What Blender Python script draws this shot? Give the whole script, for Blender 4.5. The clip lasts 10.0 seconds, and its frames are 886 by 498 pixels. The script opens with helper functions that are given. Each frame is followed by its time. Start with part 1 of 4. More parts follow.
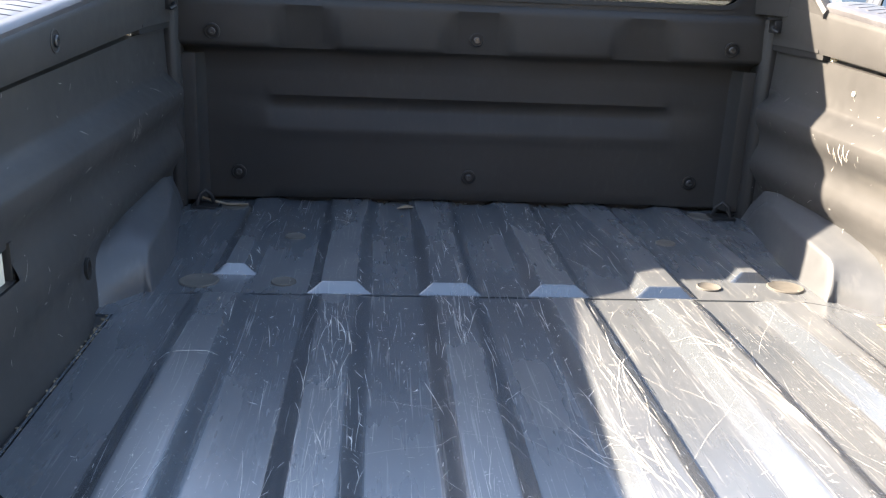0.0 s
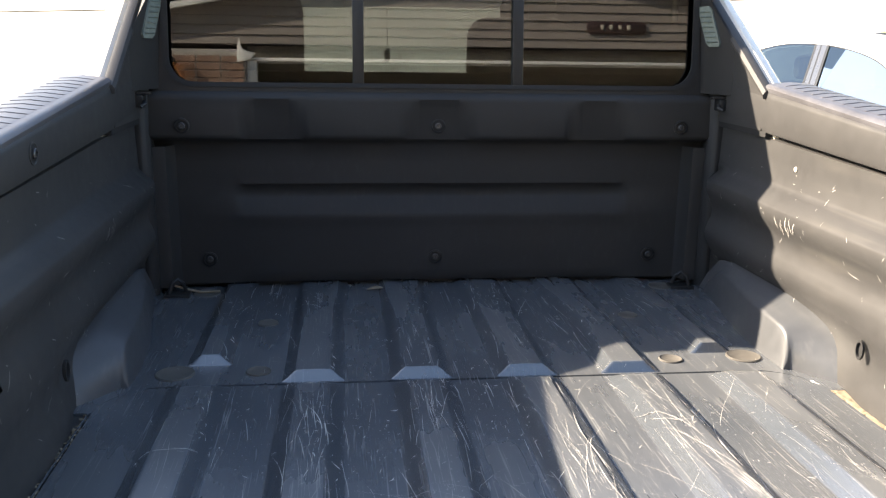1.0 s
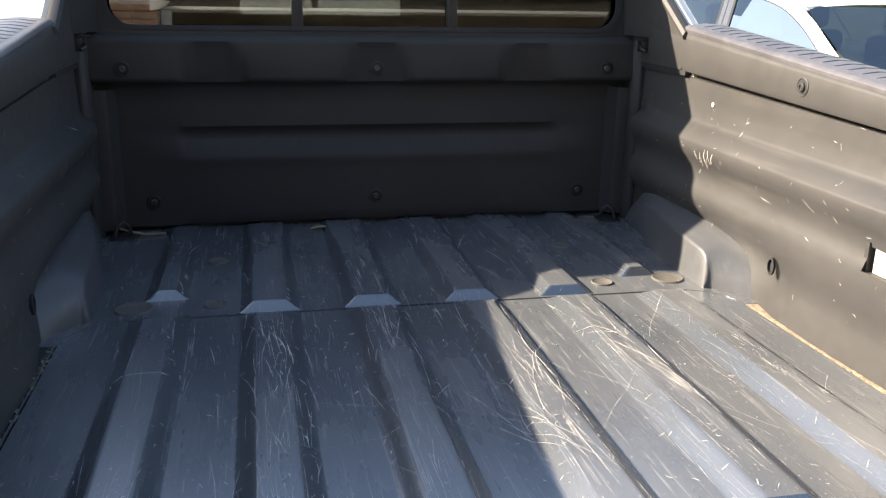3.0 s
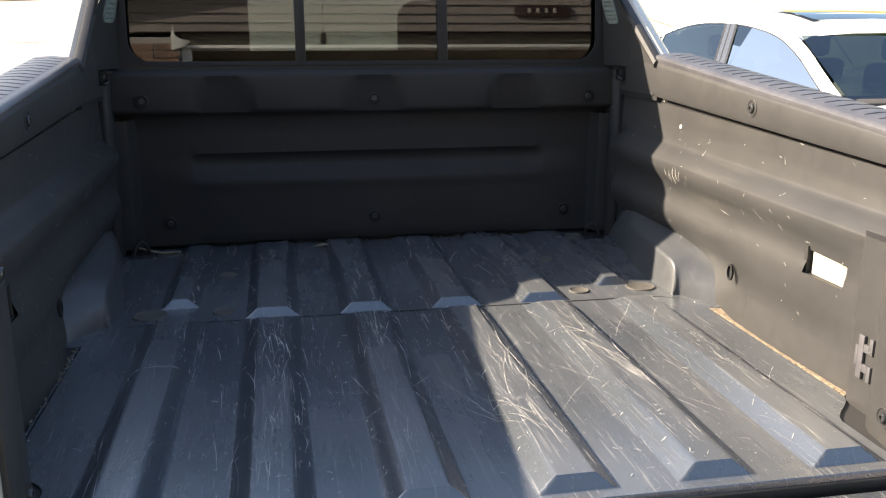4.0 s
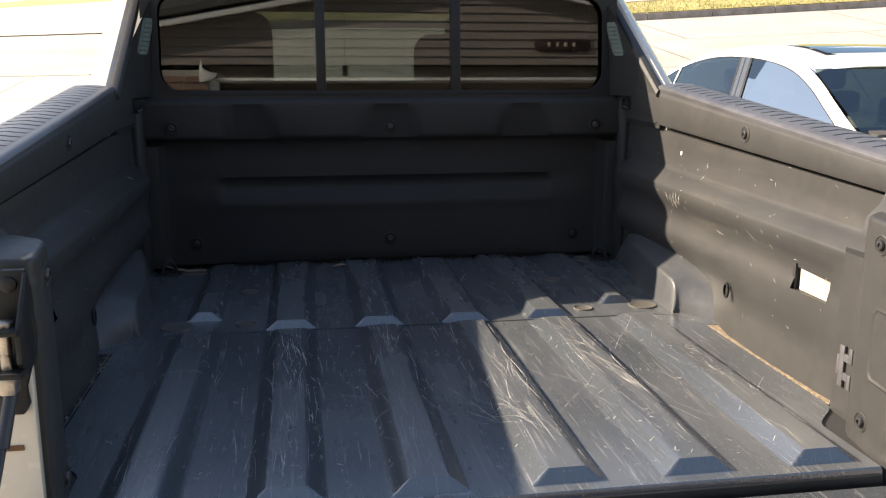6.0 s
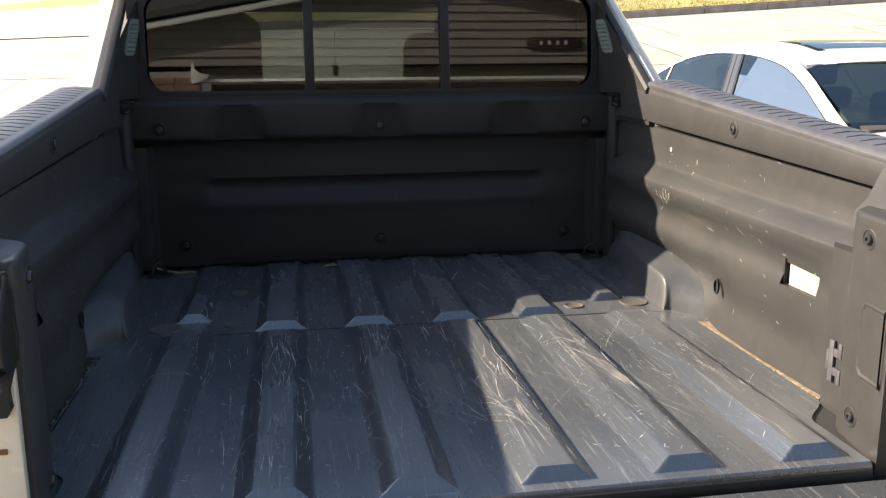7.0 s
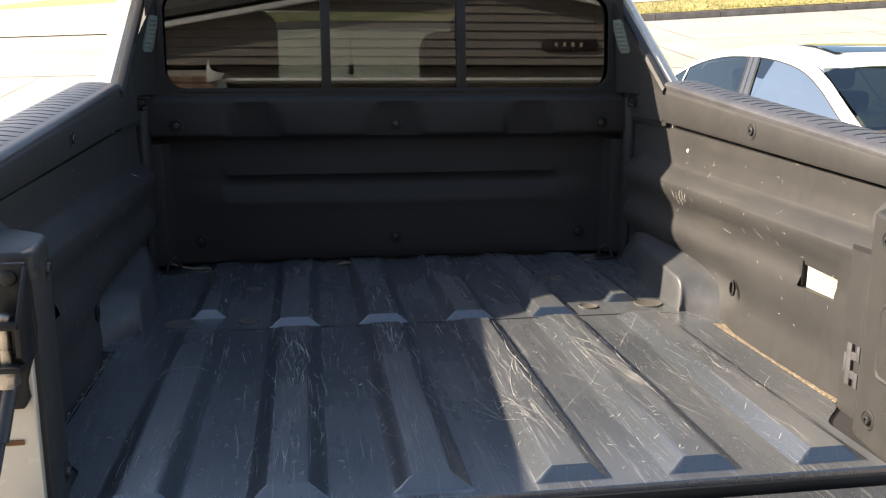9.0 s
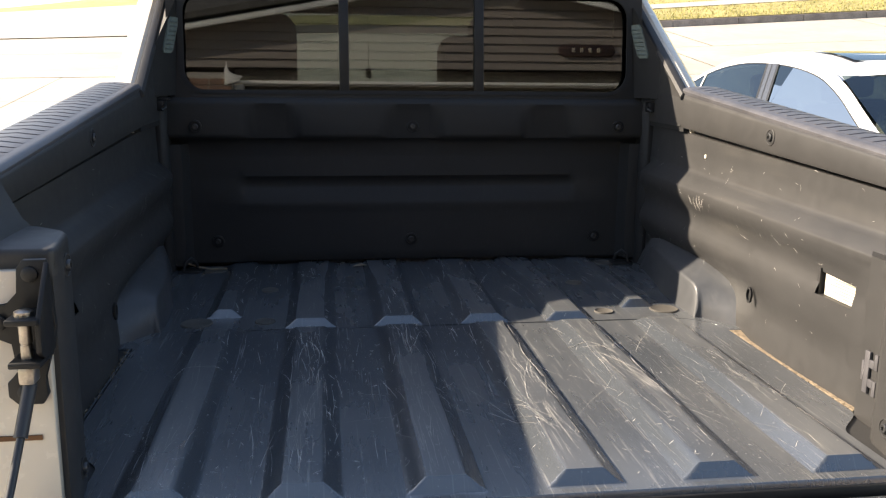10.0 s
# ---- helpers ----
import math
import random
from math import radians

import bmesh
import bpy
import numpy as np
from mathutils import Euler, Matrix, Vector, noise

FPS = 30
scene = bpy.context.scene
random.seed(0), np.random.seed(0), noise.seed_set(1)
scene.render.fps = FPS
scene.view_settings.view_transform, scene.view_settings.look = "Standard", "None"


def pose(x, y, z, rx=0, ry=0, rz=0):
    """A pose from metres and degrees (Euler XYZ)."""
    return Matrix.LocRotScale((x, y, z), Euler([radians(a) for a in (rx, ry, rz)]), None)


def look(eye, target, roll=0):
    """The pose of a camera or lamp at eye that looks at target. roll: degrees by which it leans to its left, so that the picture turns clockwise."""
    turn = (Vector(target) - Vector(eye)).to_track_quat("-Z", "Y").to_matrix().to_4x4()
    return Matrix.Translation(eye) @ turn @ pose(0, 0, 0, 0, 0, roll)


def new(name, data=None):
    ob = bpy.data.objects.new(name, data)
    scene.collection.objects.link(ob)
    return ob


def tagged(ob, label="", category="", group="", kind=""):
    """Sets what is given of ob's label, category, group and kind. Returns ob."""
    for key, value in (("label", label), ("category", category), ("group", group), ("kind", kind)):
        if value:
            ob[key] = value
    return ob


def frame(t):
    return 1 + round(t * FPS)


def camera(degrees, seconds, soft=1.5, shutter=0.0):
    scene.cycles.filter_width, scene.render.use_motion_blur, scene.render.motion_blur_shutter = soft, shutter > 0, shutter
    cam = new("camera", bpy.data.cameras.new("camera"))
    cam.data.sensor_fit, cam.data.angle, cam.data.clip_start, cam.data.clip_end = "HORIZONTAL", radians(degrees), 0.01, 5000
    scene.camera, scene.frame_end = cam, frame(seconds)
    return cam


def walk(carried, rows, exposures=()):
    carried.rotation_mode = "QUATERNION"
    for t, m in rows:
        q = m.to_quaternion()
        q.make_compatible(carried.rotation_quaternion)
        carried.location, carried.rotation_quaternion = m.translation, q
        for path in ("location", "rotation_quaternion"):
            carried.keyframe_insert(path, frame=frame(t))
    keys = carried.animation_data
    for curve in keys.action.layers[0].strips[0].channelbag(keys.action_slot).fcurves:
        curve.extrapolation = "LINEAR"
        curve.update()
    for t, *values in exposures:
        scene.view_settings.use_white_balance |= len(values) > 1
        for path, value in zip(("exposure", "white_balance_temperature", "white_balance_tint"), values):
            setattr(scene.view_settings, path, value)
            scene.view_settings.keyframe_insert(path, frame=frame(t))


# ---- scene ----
cam = camera(54.0, 10.0, soft=1.25)
PATH = [
    (0, (-0.209, -0.421, 1.319), (-0.057, 1.48, 0.715), 2.5),
    (0.5, (-0.197, -0.433, 1.329), (0.006, 1.482, 0.788), 2.0),
    (1, (-0.214, -0.46, 1.376), (0.01, 1.471, 0.906), 0.9),
    (1.5, (-0.225, -0.474, 1.378), (0.027, 1.45, 0.893), 0.8),
    (2, (-0.232, -0.506, 1.375), (0.053, 1.413, 0.887), 1.5),
    (2.5, (-0.247, -0.529, 1.367), (0.088, 1.375, 0.853), 1.1),
    (3, (-0.277, -0.547, 1.361), (0.126, 1.327, 0.79), 1.0),
    (3.2, (-0.281, -0.555, 1.357), (0.147, 1.312, 0.784), 0.8),
    (4.3, (-0.23, -0.783, 1.364), (0.076, 1.133, 0.882), -0.1),
    (4.5, (-0.227, -0.807, 1.362), (0.051, 1.113, 0.874), -0.1),
    (5, (-0.232, -0.828, 1.357), (0.064, 1.101, 0.919), -0.2),
    (5.5, (-0.239, -0.829, 1.357), (0.07, 1.101, 0.931), 0.3),
    (7, (-0.223, -0.825, 1.354), (0.1, 1.102, 0.927), -0.4),
    (7.5, (-0.22, -0.815, 1.35), (0.103, 1.11, 0.915), 0.1),
    (8, (-0.223, -0.813, 1.348), (0.089, 1.112, 0.907), 0.6),
    (8.5, (-0.224, -0.816, 1.347), (0.085, 1.111, 0.908), 0.4),
    (9, (-0.229, -0.824, 1.348), (0.067, 1.108, 0.924), 0.1),
    (9.5, (-0.228, -0.823, 1.345), (0.046, 1.114, 0.932), 0.3),
    (10, (-0.233, -0.826, 1.345), (0.031, 1.112, 0.931), 0.6),
]
walk(cam, [(t, look(eye, target, roll)) for t, eye, target, roll in PATH],
     exposures=[(0.0, 3.10, 6850, 12), (0.5, 2.80, 6850, 12), (1.0, 2.48, 6850, 12), (2.5, 2.30, 6850, 12), (3.2, 2.15, 6850, 12), (4.5, 1.75, 6850, 12), (5.5, 1.52, 6850, 12), (10.0, 1.55, 6850, 12)])

# ---- exposure, world, sun ----
SUN_DIR = Vector((1.0, -0.40, -0.605)).normalized()      # the way the sunlight travels
world = bpy.data.worlds.new("sky")
scene.world = world
world.use_nodes = True
wn = world.node_tree
sky = wn.nodes.new("ShaderNodeTexSky")
sky.sky_type, sky.sun_disc = "NISHITA", False
sky.dust_density = 1.2
sky.sun_elevation = math.asin(-SUN_DIR.z)
sky.sun_rotation = math.atan2(-SUN_DIR.x, -SUN_DIR.y)
wn.nodes["Background"].inputs[1].default_value = 0.097
wn.links.new(sky.outputs[0], wn.nodes["Background"].inputs[0])
sun = new("sun", bpy.data.lights.new("sun", "SUN"))
sun.data.energy, sun.data.angle, sun.data.color = 5.0, radians(0.6), (1.0, 0.88, 0.72)
sun.rotation_mode = "QUATERNION"
sun.rotation_quaternion = SUN_DIR.to_track_quat("-Z", "Y")
sun.location = (-6, 4, 8)


# ---- materials ----
def material(name, base, rough=0.5, metal=0.0, vary=0.25, scale=6.0, grain=0.15, grain_scale=400.0, second=None, coat=0.0, stretch=(1, 1, 1), spec=0.5):
    """A surface with broad stains, fine grain and relief, in metres."""
    m = bpy.data.materials.new(name)
    m.use_nodes = True
    nt = m.node_tree
    b = nt.nodes["Principled BSDF"]
    L = nt.links.new
    geo = nt.nodes.new("ShaderNodeTexCoord")
    mp = nt.nodes.new("ShaderNodeMapping")
    mp.inputs["Scale"].default_value = stretch
    L(geo.outputs["Object"], mp.inputs[0])
    n1 = nt.nodes.new("ShaderNodeTexNoise")
    n1.inputs["Scale"].default_value, n1.inputs["Detail"].default_value = scale, 6
    n2 = nt.nodes.new("ShaderNodeTexNoise")
    n2.inputs["Scale"].default_value, n2.inputs["Detail"].default_value = scale * 9, 4
    L(mp.outputs[0], n1.inputs[0]), L(mp.outputs[0], n2.inputs[0])
    mix0 = nt.nodes.new("ShaderNodeMix")
    mix0.data_type = "FLOAT"
    mix0.inputs[0].default_value = 0.35
    L(n1.outputs[0], mix0.inputs[2]), L(n2.outputs[0], mix0.inputs[3])
    ramp = nt.nodes.new("ShaderNodeMapRange")
    ramp.inputs[1].default_value, ramp.inputs[2].default_value = 0.36, 0.66
    L(mix0.outputs[0], ramp.inputs[0])
    c = nt.nodes.new("ShaderNodeMix")
    c.data_type = "RGBA"
    second = second or tuple(min(1, v * (1 + vary)) for v in base)
    first = tuple(v * (1 - vary) for v in base)
    c.inputs[6].default_value, c.inputs[7].default_value = (*first, 1), (*second, 1)
    L(ramp.outputs[0], c.inputs[0])
    L(c.outputs[2], b.inputs["Base Color"])
    r = nt.nodes.new("ShaderNodeMapRange")
    r.inputs[3].default_value, r.inputs[4].default_value = max(0.02, rough - 0.09), min(1, rough + 0.09)
    L(n2.outputs[0], r.inputs[0]), L(r.outputs[0], b.inputs["Roughness"])
    b.inputs["Metallic"].default_value = metal
    b.inputs["Coat Weight"].default_value = coat
    b.inputs["Coat Roughness"].default_value = 0.06
    b.inputs["Specular IOR Level"].default_value = spec
    if grain:
        n3 = nt.nodes.new("ShaderNodeTexNoise")
        n3.inputs["Scale"].default_value, n3.inputs["Detail"].default_value = grain_scale, 2
        L(geo.outputs["Object"], n3.inputs[0])
        bump = nt.nodes.new("ShaderNodeBump")
        bump.inputs["Strength"].default_value, bump.inputs["Distance"].default_value = grain, 0.001
        L(n3.outputs[0], bump.inputs["Height"]), L(bump.outputs[0], b.inputs["Normal"])
    return m


def scuffed(name, base, dust, rough, amount=0.6, worn=None, spec=0.6):
    """Dark moulded plastic with dust and lengthwise rubbing marks."""
    m = material(name, base, rough, vary=0.1, scale=5, grain=0.15, grain_scale=700, spec=spec)
    nt = m.node_tree
    L = nt.links.new
    b = nt.nodes["Principled BSDF"]
    old = b.inputs["Base Color"].links[0].from_socket
    tc = nt.nodes.new("ShaderNodeTexCoord")

    def layer(scale, stretch, lo, hi, detail=5.0):
        mp = nt.nodes.new("ShaderNodeMapping")
        mp.inputs["Scale"].default_value = stretch
        n = nt.nodes.new("ShaderNodeTexNoise")
        n.inputs["Scale"].default_value, n.inputs["Detail"].default_value = scale, detail
        r = nt.nodes.new("ShaderNodeMapRange")
        r.inputs[1].default_value, r.inputs[2].default_value = lo, hi
        L(tc.outputs["Object"], mp.inputs[0]), L(mp.outputs[0], n.inputs[0]), L(n.outputs[0], r.inputs[0])
        return r.outputs[0]

    streak = layer(1.0, (75, 2.6, 30), 0.48, 0.72, 8.0)
    cloud = layer(2.6, (1, 1, 1), 0.42, 0.68)
    speck = layer(160, (1.6, 0.7, 1), 0.60, 0.70, 2.0)
    mul = nt.nodes.new("ShaderNodeMath")
    mul.operation = "MULTIPLY"
    L(streak, mul.inputs[0]), L(cloud, mul.inputs[1])
    add = nt.nodes.new("ShaderNodeMath")
    add.operation = "MAXIMUM"
    half = nt.nodes.new("ShaderNodeMath")
    half.operation = "MULTIPLY"
    half.inputs[1].default_value = 0.2
    L(cloud, half.inputs[0])
    half2 = nt.nodes.new("ShaderNodeMath")
    half2.operation = "MULTIPLY"
    half2.inputs[1].default_value = 0.10
    L(speck, half2.inputs[0])
    L(mul.outputs[0], add.inputs[0]), L(half.outputs[0], add.inputs[1])
    add2 = nt.nodes.new("ShaderNodeMath")
    add2.operation = "MAXIMUM"
    L(add.outputs[0], add2.inputs[0]), L(half2.outputs[0], add2.inputs[1])
    sc = nt.nodes.new("ShaderNodeMath")
    sc.operation = "MULTIPLY"
    sc.inputs[1].default_value = amount
    L(add2.outputs[0], sc.inputs[0])
    if worn:
        # raised places are rubbed more than the hollows between them
        sep, up = nt.nodes.new("ShaderNodeSeparateXYZ"), nt.nodes.new("ShaderNodeMapRange")
        up.inputs[1].default_value, up.inputs[2].default_value = worn
        up.inputs[3].default_value, up.inputs[4].default_value = 0.5 * amount, 1.0 * amount
        L(tc.outputs["Object"], sep.inputs[0]), L(sep.outputs[2], up.inputs[0]), L(up.outputs[0], sc.inputs[1])
    mix = nt.nodes.new("ShaderNodeMix")
    mix.data_type = "RGBA"
    mix.inputs[7].default_value = (*dust, 1)
    L(sc.outputs[0], mix.inputs[0]), L(old, mix.inputs[6]), L(mix.outputs[2], b.inputs["Base Color"])
    return m


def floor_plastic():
    """Satin dark plastic: a rubbed, dusty film on the level faces, lengthwise hairlines and specks; the steep rib
    sides are coloured darker to paint in their shade.
    """
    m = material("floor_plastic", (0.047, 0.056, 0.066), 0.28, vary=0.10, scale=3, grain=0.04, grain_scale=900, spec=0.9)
    nt = m.node_tree
    L = nt.links.new
    b = nt.nodes["Principled BSDF"]
    b.inputs["IOR"].default_value = 1.85
    old = b.inputs["Base Color"].links[0].from_socket
    tc = nt.nodes.new("ShaderNodeTexCoord")

    def layer(scale, stretch, lo, hi, detail=4.0, turn=0.0, shift=0.0):
        mp = nt.nodes.new("ShaderNodeMapping")
        mp.inputs["Scale"].default_value = stretch
        mp.inputs["Rotation"].default_value = (0, 0, radians(turn))
        mp.inputs["Location"].default_value = (shift, shift, 0)
        n = nt.nodes.new("ShaderNodeTexNoise")
        n.inputs["Scale"].default_value, n.inputs["Detail"].default_value = scale, detail
        r = nt.nodes.new("ShaderNodeMapRange")
        r.inputs[1].default_value, r.inputs[2].default_value = lo, hi
        L(tc.outputs["Object"], mp.inputs[0]), L(mp.outputs[0], n.inputs[0]), L(n.outputs[0], r.inputs[0])
        return r.outputs[0]

    def maths(kind, a, c):
        n = nt.nodes.new("ShaderNodeMath")
        n.operation, n.use_clamp = kind, True
        for k, v in ((0, a), (1, c)):
            if isinstance(v, (int, float)):
                n.inputs[k].default_value = v
            else:
                L(v, n.inputs[k])
        return n.outputs[0]

    def paint(under, colour, amount):
        mix = nt.nodes.new("ShaderNodeMix")
        mix.data_type = "RGBA"
        mix.inputs[7].default_value = (*colour, 1)
        L(amount, mix.inputs[0]), L(under, mix.inputs[6])
        return mix.outputs[2]

    # slope mask: thins film and marks on steep faces, painting in their shade
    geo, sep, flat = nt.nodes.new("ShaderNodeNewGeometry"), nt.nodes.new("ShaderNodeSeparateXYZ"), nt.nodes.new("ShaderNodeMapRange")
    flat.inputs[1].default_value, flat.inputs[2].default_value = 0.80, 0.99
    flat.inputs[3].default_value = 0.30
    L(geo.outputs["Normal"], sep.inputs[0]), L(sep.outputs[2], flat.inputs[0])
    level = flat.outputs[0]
    cloud = layer(4.5, (1, 0.6, 1), 0.36, 0.66)
    streak = layer(1.0, (38, 2.4, 1), 0.34, 0.76, 6.0)
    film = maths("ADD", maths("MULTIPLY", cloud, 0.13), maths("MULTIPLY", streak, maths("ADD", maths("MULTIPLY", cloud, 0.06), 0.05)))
    high, tall = nt.nodes.new("ShaderNodeSeparateXYZ"), nt.nodes.new("ShaderNodeMapRange")
    tall.inputs[1].default_value, tall.inputs[2].default_value, tall.inputs[3].default_value = 0.803, 0.815, 0.82
    L(tc.outputs["Object"], high.inputs[0]), L(high.outputs[2], tall.inputs[0])
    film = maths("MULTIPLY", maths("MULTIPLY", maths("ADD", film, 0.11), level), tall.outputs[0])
    hair = maths("MAXIMUM", layer(1.0, (300, 5, 1), 0.655, 0.70, 2.0, 2.0), layer(1.0, (260, 6, 1), 0.665, 0.71, 2.0, -5.0, 3.7))
    hair = maths("MAXIMUM", hair, layer(1.0, (340, 14, 1), 0.68, 0.72, 2.0, 24.0, 8.1))
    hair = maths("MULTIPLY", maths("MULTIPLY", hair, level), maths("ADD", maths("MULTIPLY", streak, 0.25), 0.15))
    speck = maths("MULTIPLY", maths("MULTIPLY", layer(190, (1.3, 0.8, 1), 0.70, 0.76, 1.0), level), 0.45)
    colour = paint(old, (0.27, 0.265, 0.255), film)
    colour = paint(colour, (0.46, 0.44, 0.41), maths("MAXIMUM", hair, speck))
    L(colour, b.inputs["Base Color"])
    rough = nt.nodes.new("ShaderNodeMapRange")
    rough.inputs[3].default_value, rough.inputs[4].default_value = 0.22, 0.52
    L(film, rough.inputs[0]), L(rough.outputs[0], b.inputs["Roughness"])
    return m


def glass(name, tint, f0, film=(0.90, 0.95, 0.98)):
    """Tinted see-through glass, glossier at a slant."""
    m = bpy.data.materials.new(name)
    m.use_nodes = True
    nt = m.node_tree
    nt.nodes.remove(nt.nodes["Principled BSDF"])
    out = nt.nodes["Material Output"]
    tr, gl, lw, pw, mr, mx = [nt.nodes.new("ShaderNode" + k) for k in ("BsdfTransparent", "BsdfGlossy", "LayerWeight", "Math", "MapRange", "MixShader")]
    tr.inputs[0].default_value = (*tint, 1)
    gl.inputs["Color"].default_value = (*film, 1)
    gl.inputs["Roughness"].default_value = 0.0
    lw.inputs[0].default_value = 0.5
    pw.operation = "POWER"
    pw.inputs[1].default_value = 5.0
    mr.inputs[3].default_value = f0
    nt.links.new(lw.outputs["Facing"], pw.inputs[0]), nt.links.new(pw.outputs[0], mr.inputs[0])
    nt.links.new(mr.outputs[0], mx.inputs[0]), nt.links.new(tr.outputs[0], mx.inputs[1])
    nt.links.new(gl.outputs[0], mx.inputs[2]), nt.links.new(mx.outputs[0], out.inputs[0])
    return m


LINER = scuffed("liner_plastic", (0.042, 0.041, 0.040), (0.118, 0.109, 0.094), 0.47, 0.34, None, 0.28)
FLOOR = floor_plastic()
BULK = scuffed("bulkhead_plastic", (0.026, 0.0255, 0.025), (0.06, 0.057, 0.052), 0.55, 0.3, None, 0.25)
ARCH = scuffed("arch_plastic", (0.060, 0.063, 0.067), (0.17, 0.165, 0.155), 0.42, 0.4, None, 0.5)
CAP = material("rail_cap_plastic", (0.085, 0.083, 0.088), 0.42, grain=0.2, grain_scale=500)
TRIM = material("black_trim", (0.018, 0.018, 0.018), 0.45, spec=0.3)
# near-black for rubber seals, and for shade painted into gaps and hollows
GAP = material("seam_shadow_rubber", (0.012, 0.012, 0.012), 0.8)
SCRATCH = material("scratched_plastic", (0.60, 0.57, 0.52), 0.6, vary=0.4, scale=30, grain=0)
PLUG = material("rubber_plug", (0.085, 0.077, 0.064), 0.75, scale=30)
PAINT = material("cream_paint", (0.70, 0.62, 0.50), 0.25, vary=0.04, grain=0, coat=0.6)
STEEL = material("worn_steel", (0.45, 0.41, 0.36), 0.35, metal=1.0, scale=40)
BOLT = material("dark_bolt_steel", (0.10, 0.10, 0.10), 0.45, metal=0.9, scale=60)
CABLE = material("cable_sheath", (0.03, 0.032, 0.036), 0.45)
RUST = material("rust_stain", (0.16, 0.075, 0.03), 0.85, scale=25)
DIRT = material("dry_dirt", (0.25, 0.195, 0.13), 0.9, scale=40)
LABEL = material("paper_label", (0.62, 0.58, 0.47), 0.6, vary=0.05, grain=0)
INK = material("label_ink", (0.30, 0.26, 0.18), 0.7, grain=0)
LENS = material("clear_lamp_lens", (0.13, 0.155, 0.14), 0.12, vary=0.15, scale=60, grain=0.5, grain_scale=180)
TINT = glass("tinted_glass", (0.26, 0.285, 0.275), 0.066)
CLEAR = glass("clear_glass", (0.85, 0.88, 0.86), 0.05)
CARGLASS = glass("sedan_glass", (0.16, 0.20, 0.19), 0.10)
# mirror share raised and warmed here to put in a paler sky reflection
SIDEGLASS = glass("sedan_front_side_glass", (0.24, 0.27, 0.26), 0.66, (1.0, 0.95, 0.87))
PILLAR = material("grey_pillar_film", (0.05, 0.052, 0.056), 0.3, vary=0.06, grain=0, coat=0.4)
CARPAINT = material("silver_white_paint", (0.78, 0.78, 0.77), 0.25, vary=0.03, grain=0, coat=0.8)
SEAT = material("beige_seat_cloth", (0.20, 0.17, 0.13), 0.9, scale=14, grain=0.4, grain_scale=300)
DARKSEAT = material("dark_seat_cloth", (0.05, 0.048, 0.045), 0.9, scale=14, grain=0.4, grain_scale=300)
TYRE = material("tyre_rubber", (0.025, 0.025, 0.025), 0.85)
RIM = material("alloy_rim", (0.6, 0.6, 0.6), 0.3, metal=1.0)
SIDING = material("tan_lap_siding", (0.27, 0.232, 0.205), 0.6, vary=0.12, scale=2, stretch=(0.4, 1, 6), grain=0.3, grain_scale=90)
WHITE = material("white_trim_paint", (0.78, 0.77, 0.74), 0.5, vary=0.05)
BRICK = material("red_brown_brick", (0.26, 0.16, 0.115), 0.85, vary=0.4, scale=7, grain=0.5, grain_scale=120)
MORTAR = material("mortar", (0.42, 0.39, 0.35), 0.95, scale=30)
PLAQUE = material("dark_plaque", (0.05, 0.028, 0.024), 0.4)
GOLD = material("pale_metal_digits", (0.50, 0.45, 0.38), 0.4, grain=0)
SHINGLE = material("roof_shingle", (0.09, 0.085, 0.08), 0.9, scale=12)
CONCRETE = material("pale_concrete", (0.46, 0.425, 0.37), 0.85, vary=0.10, scale=0.8, grain=0.4, grain_scale=60)
ROADMAT = material("concrete_road", (0.47, 0.42, 0.355), 0.85, vary=0.14, scale=0.5, grain=0.4, grain_scale=50)
KERB = material("kerb_concrete", (0.30, 0.245, 0.20), 0.9, vary=0.3, scale=3)
GRASS = material("dry_lawn", (0.34, 0.30, 0.09), 0.95, vary=0.35, scale=1.2, grain=0.8, grain_scale=30, second=(0.50, 0.42, 0.17))
BLADE = material("grass_blades", (0.36, 0.33, 0.10), 0.9, vary=0.4, scale=2)
LAMPGLOW = bpy.data.materials.new("lamp_glow")
LAMPGLOW.use_nodes = True
LAMPGLOW.node_tree.nodes["Principled BSDF"].inputs["Base Color"].default_value = (0.9, 0.5, 0.2, 1)
LAMPGLOW.node_tree.nodes["Principled BSDF"].inputs["Emission Color"].default_value = (1.0, 0.5, 0.15, 1)
LAMPGLOW.node_tree.nodes["Principled BSDF"].inputs["Emission Strength"].default_value = 6.0


# ---- building helpers ----
def thing(name, at, label, category, group="", kind=""):
    ob = new(name)
    ob.location = at
    ob.empty_display_size = 0.1
    return tagged(ob, label, category, group, kind)


def part(name, bm, mat, parent=None, label="", angle=38, smooth=True):
    """Links a bmesh, in world metres, as one mesh under a thing or a part."""
    bmesh.ops.recalc_face_normals(bm, faces=bm.faces)
    me = bpy.data.meshes.new(name)
    bm.to_mesh(me)
    bm.free()
    me.materials.append(mat)
    if smooth and len(me.polygons):
        me.polygons.foreach_set("use_smooth", [True] * len(me.polygons))
        me.set_sharp_from_angle(angle=radians(angle))
    ob = new(name, me)
    if parent is not None:
        ob.parent = parent
        if parent.type == "EMPTY":
            ob.matrix_parent_inverse = Matrix.Translation(-parent.location)
    return tagged(ob, label)


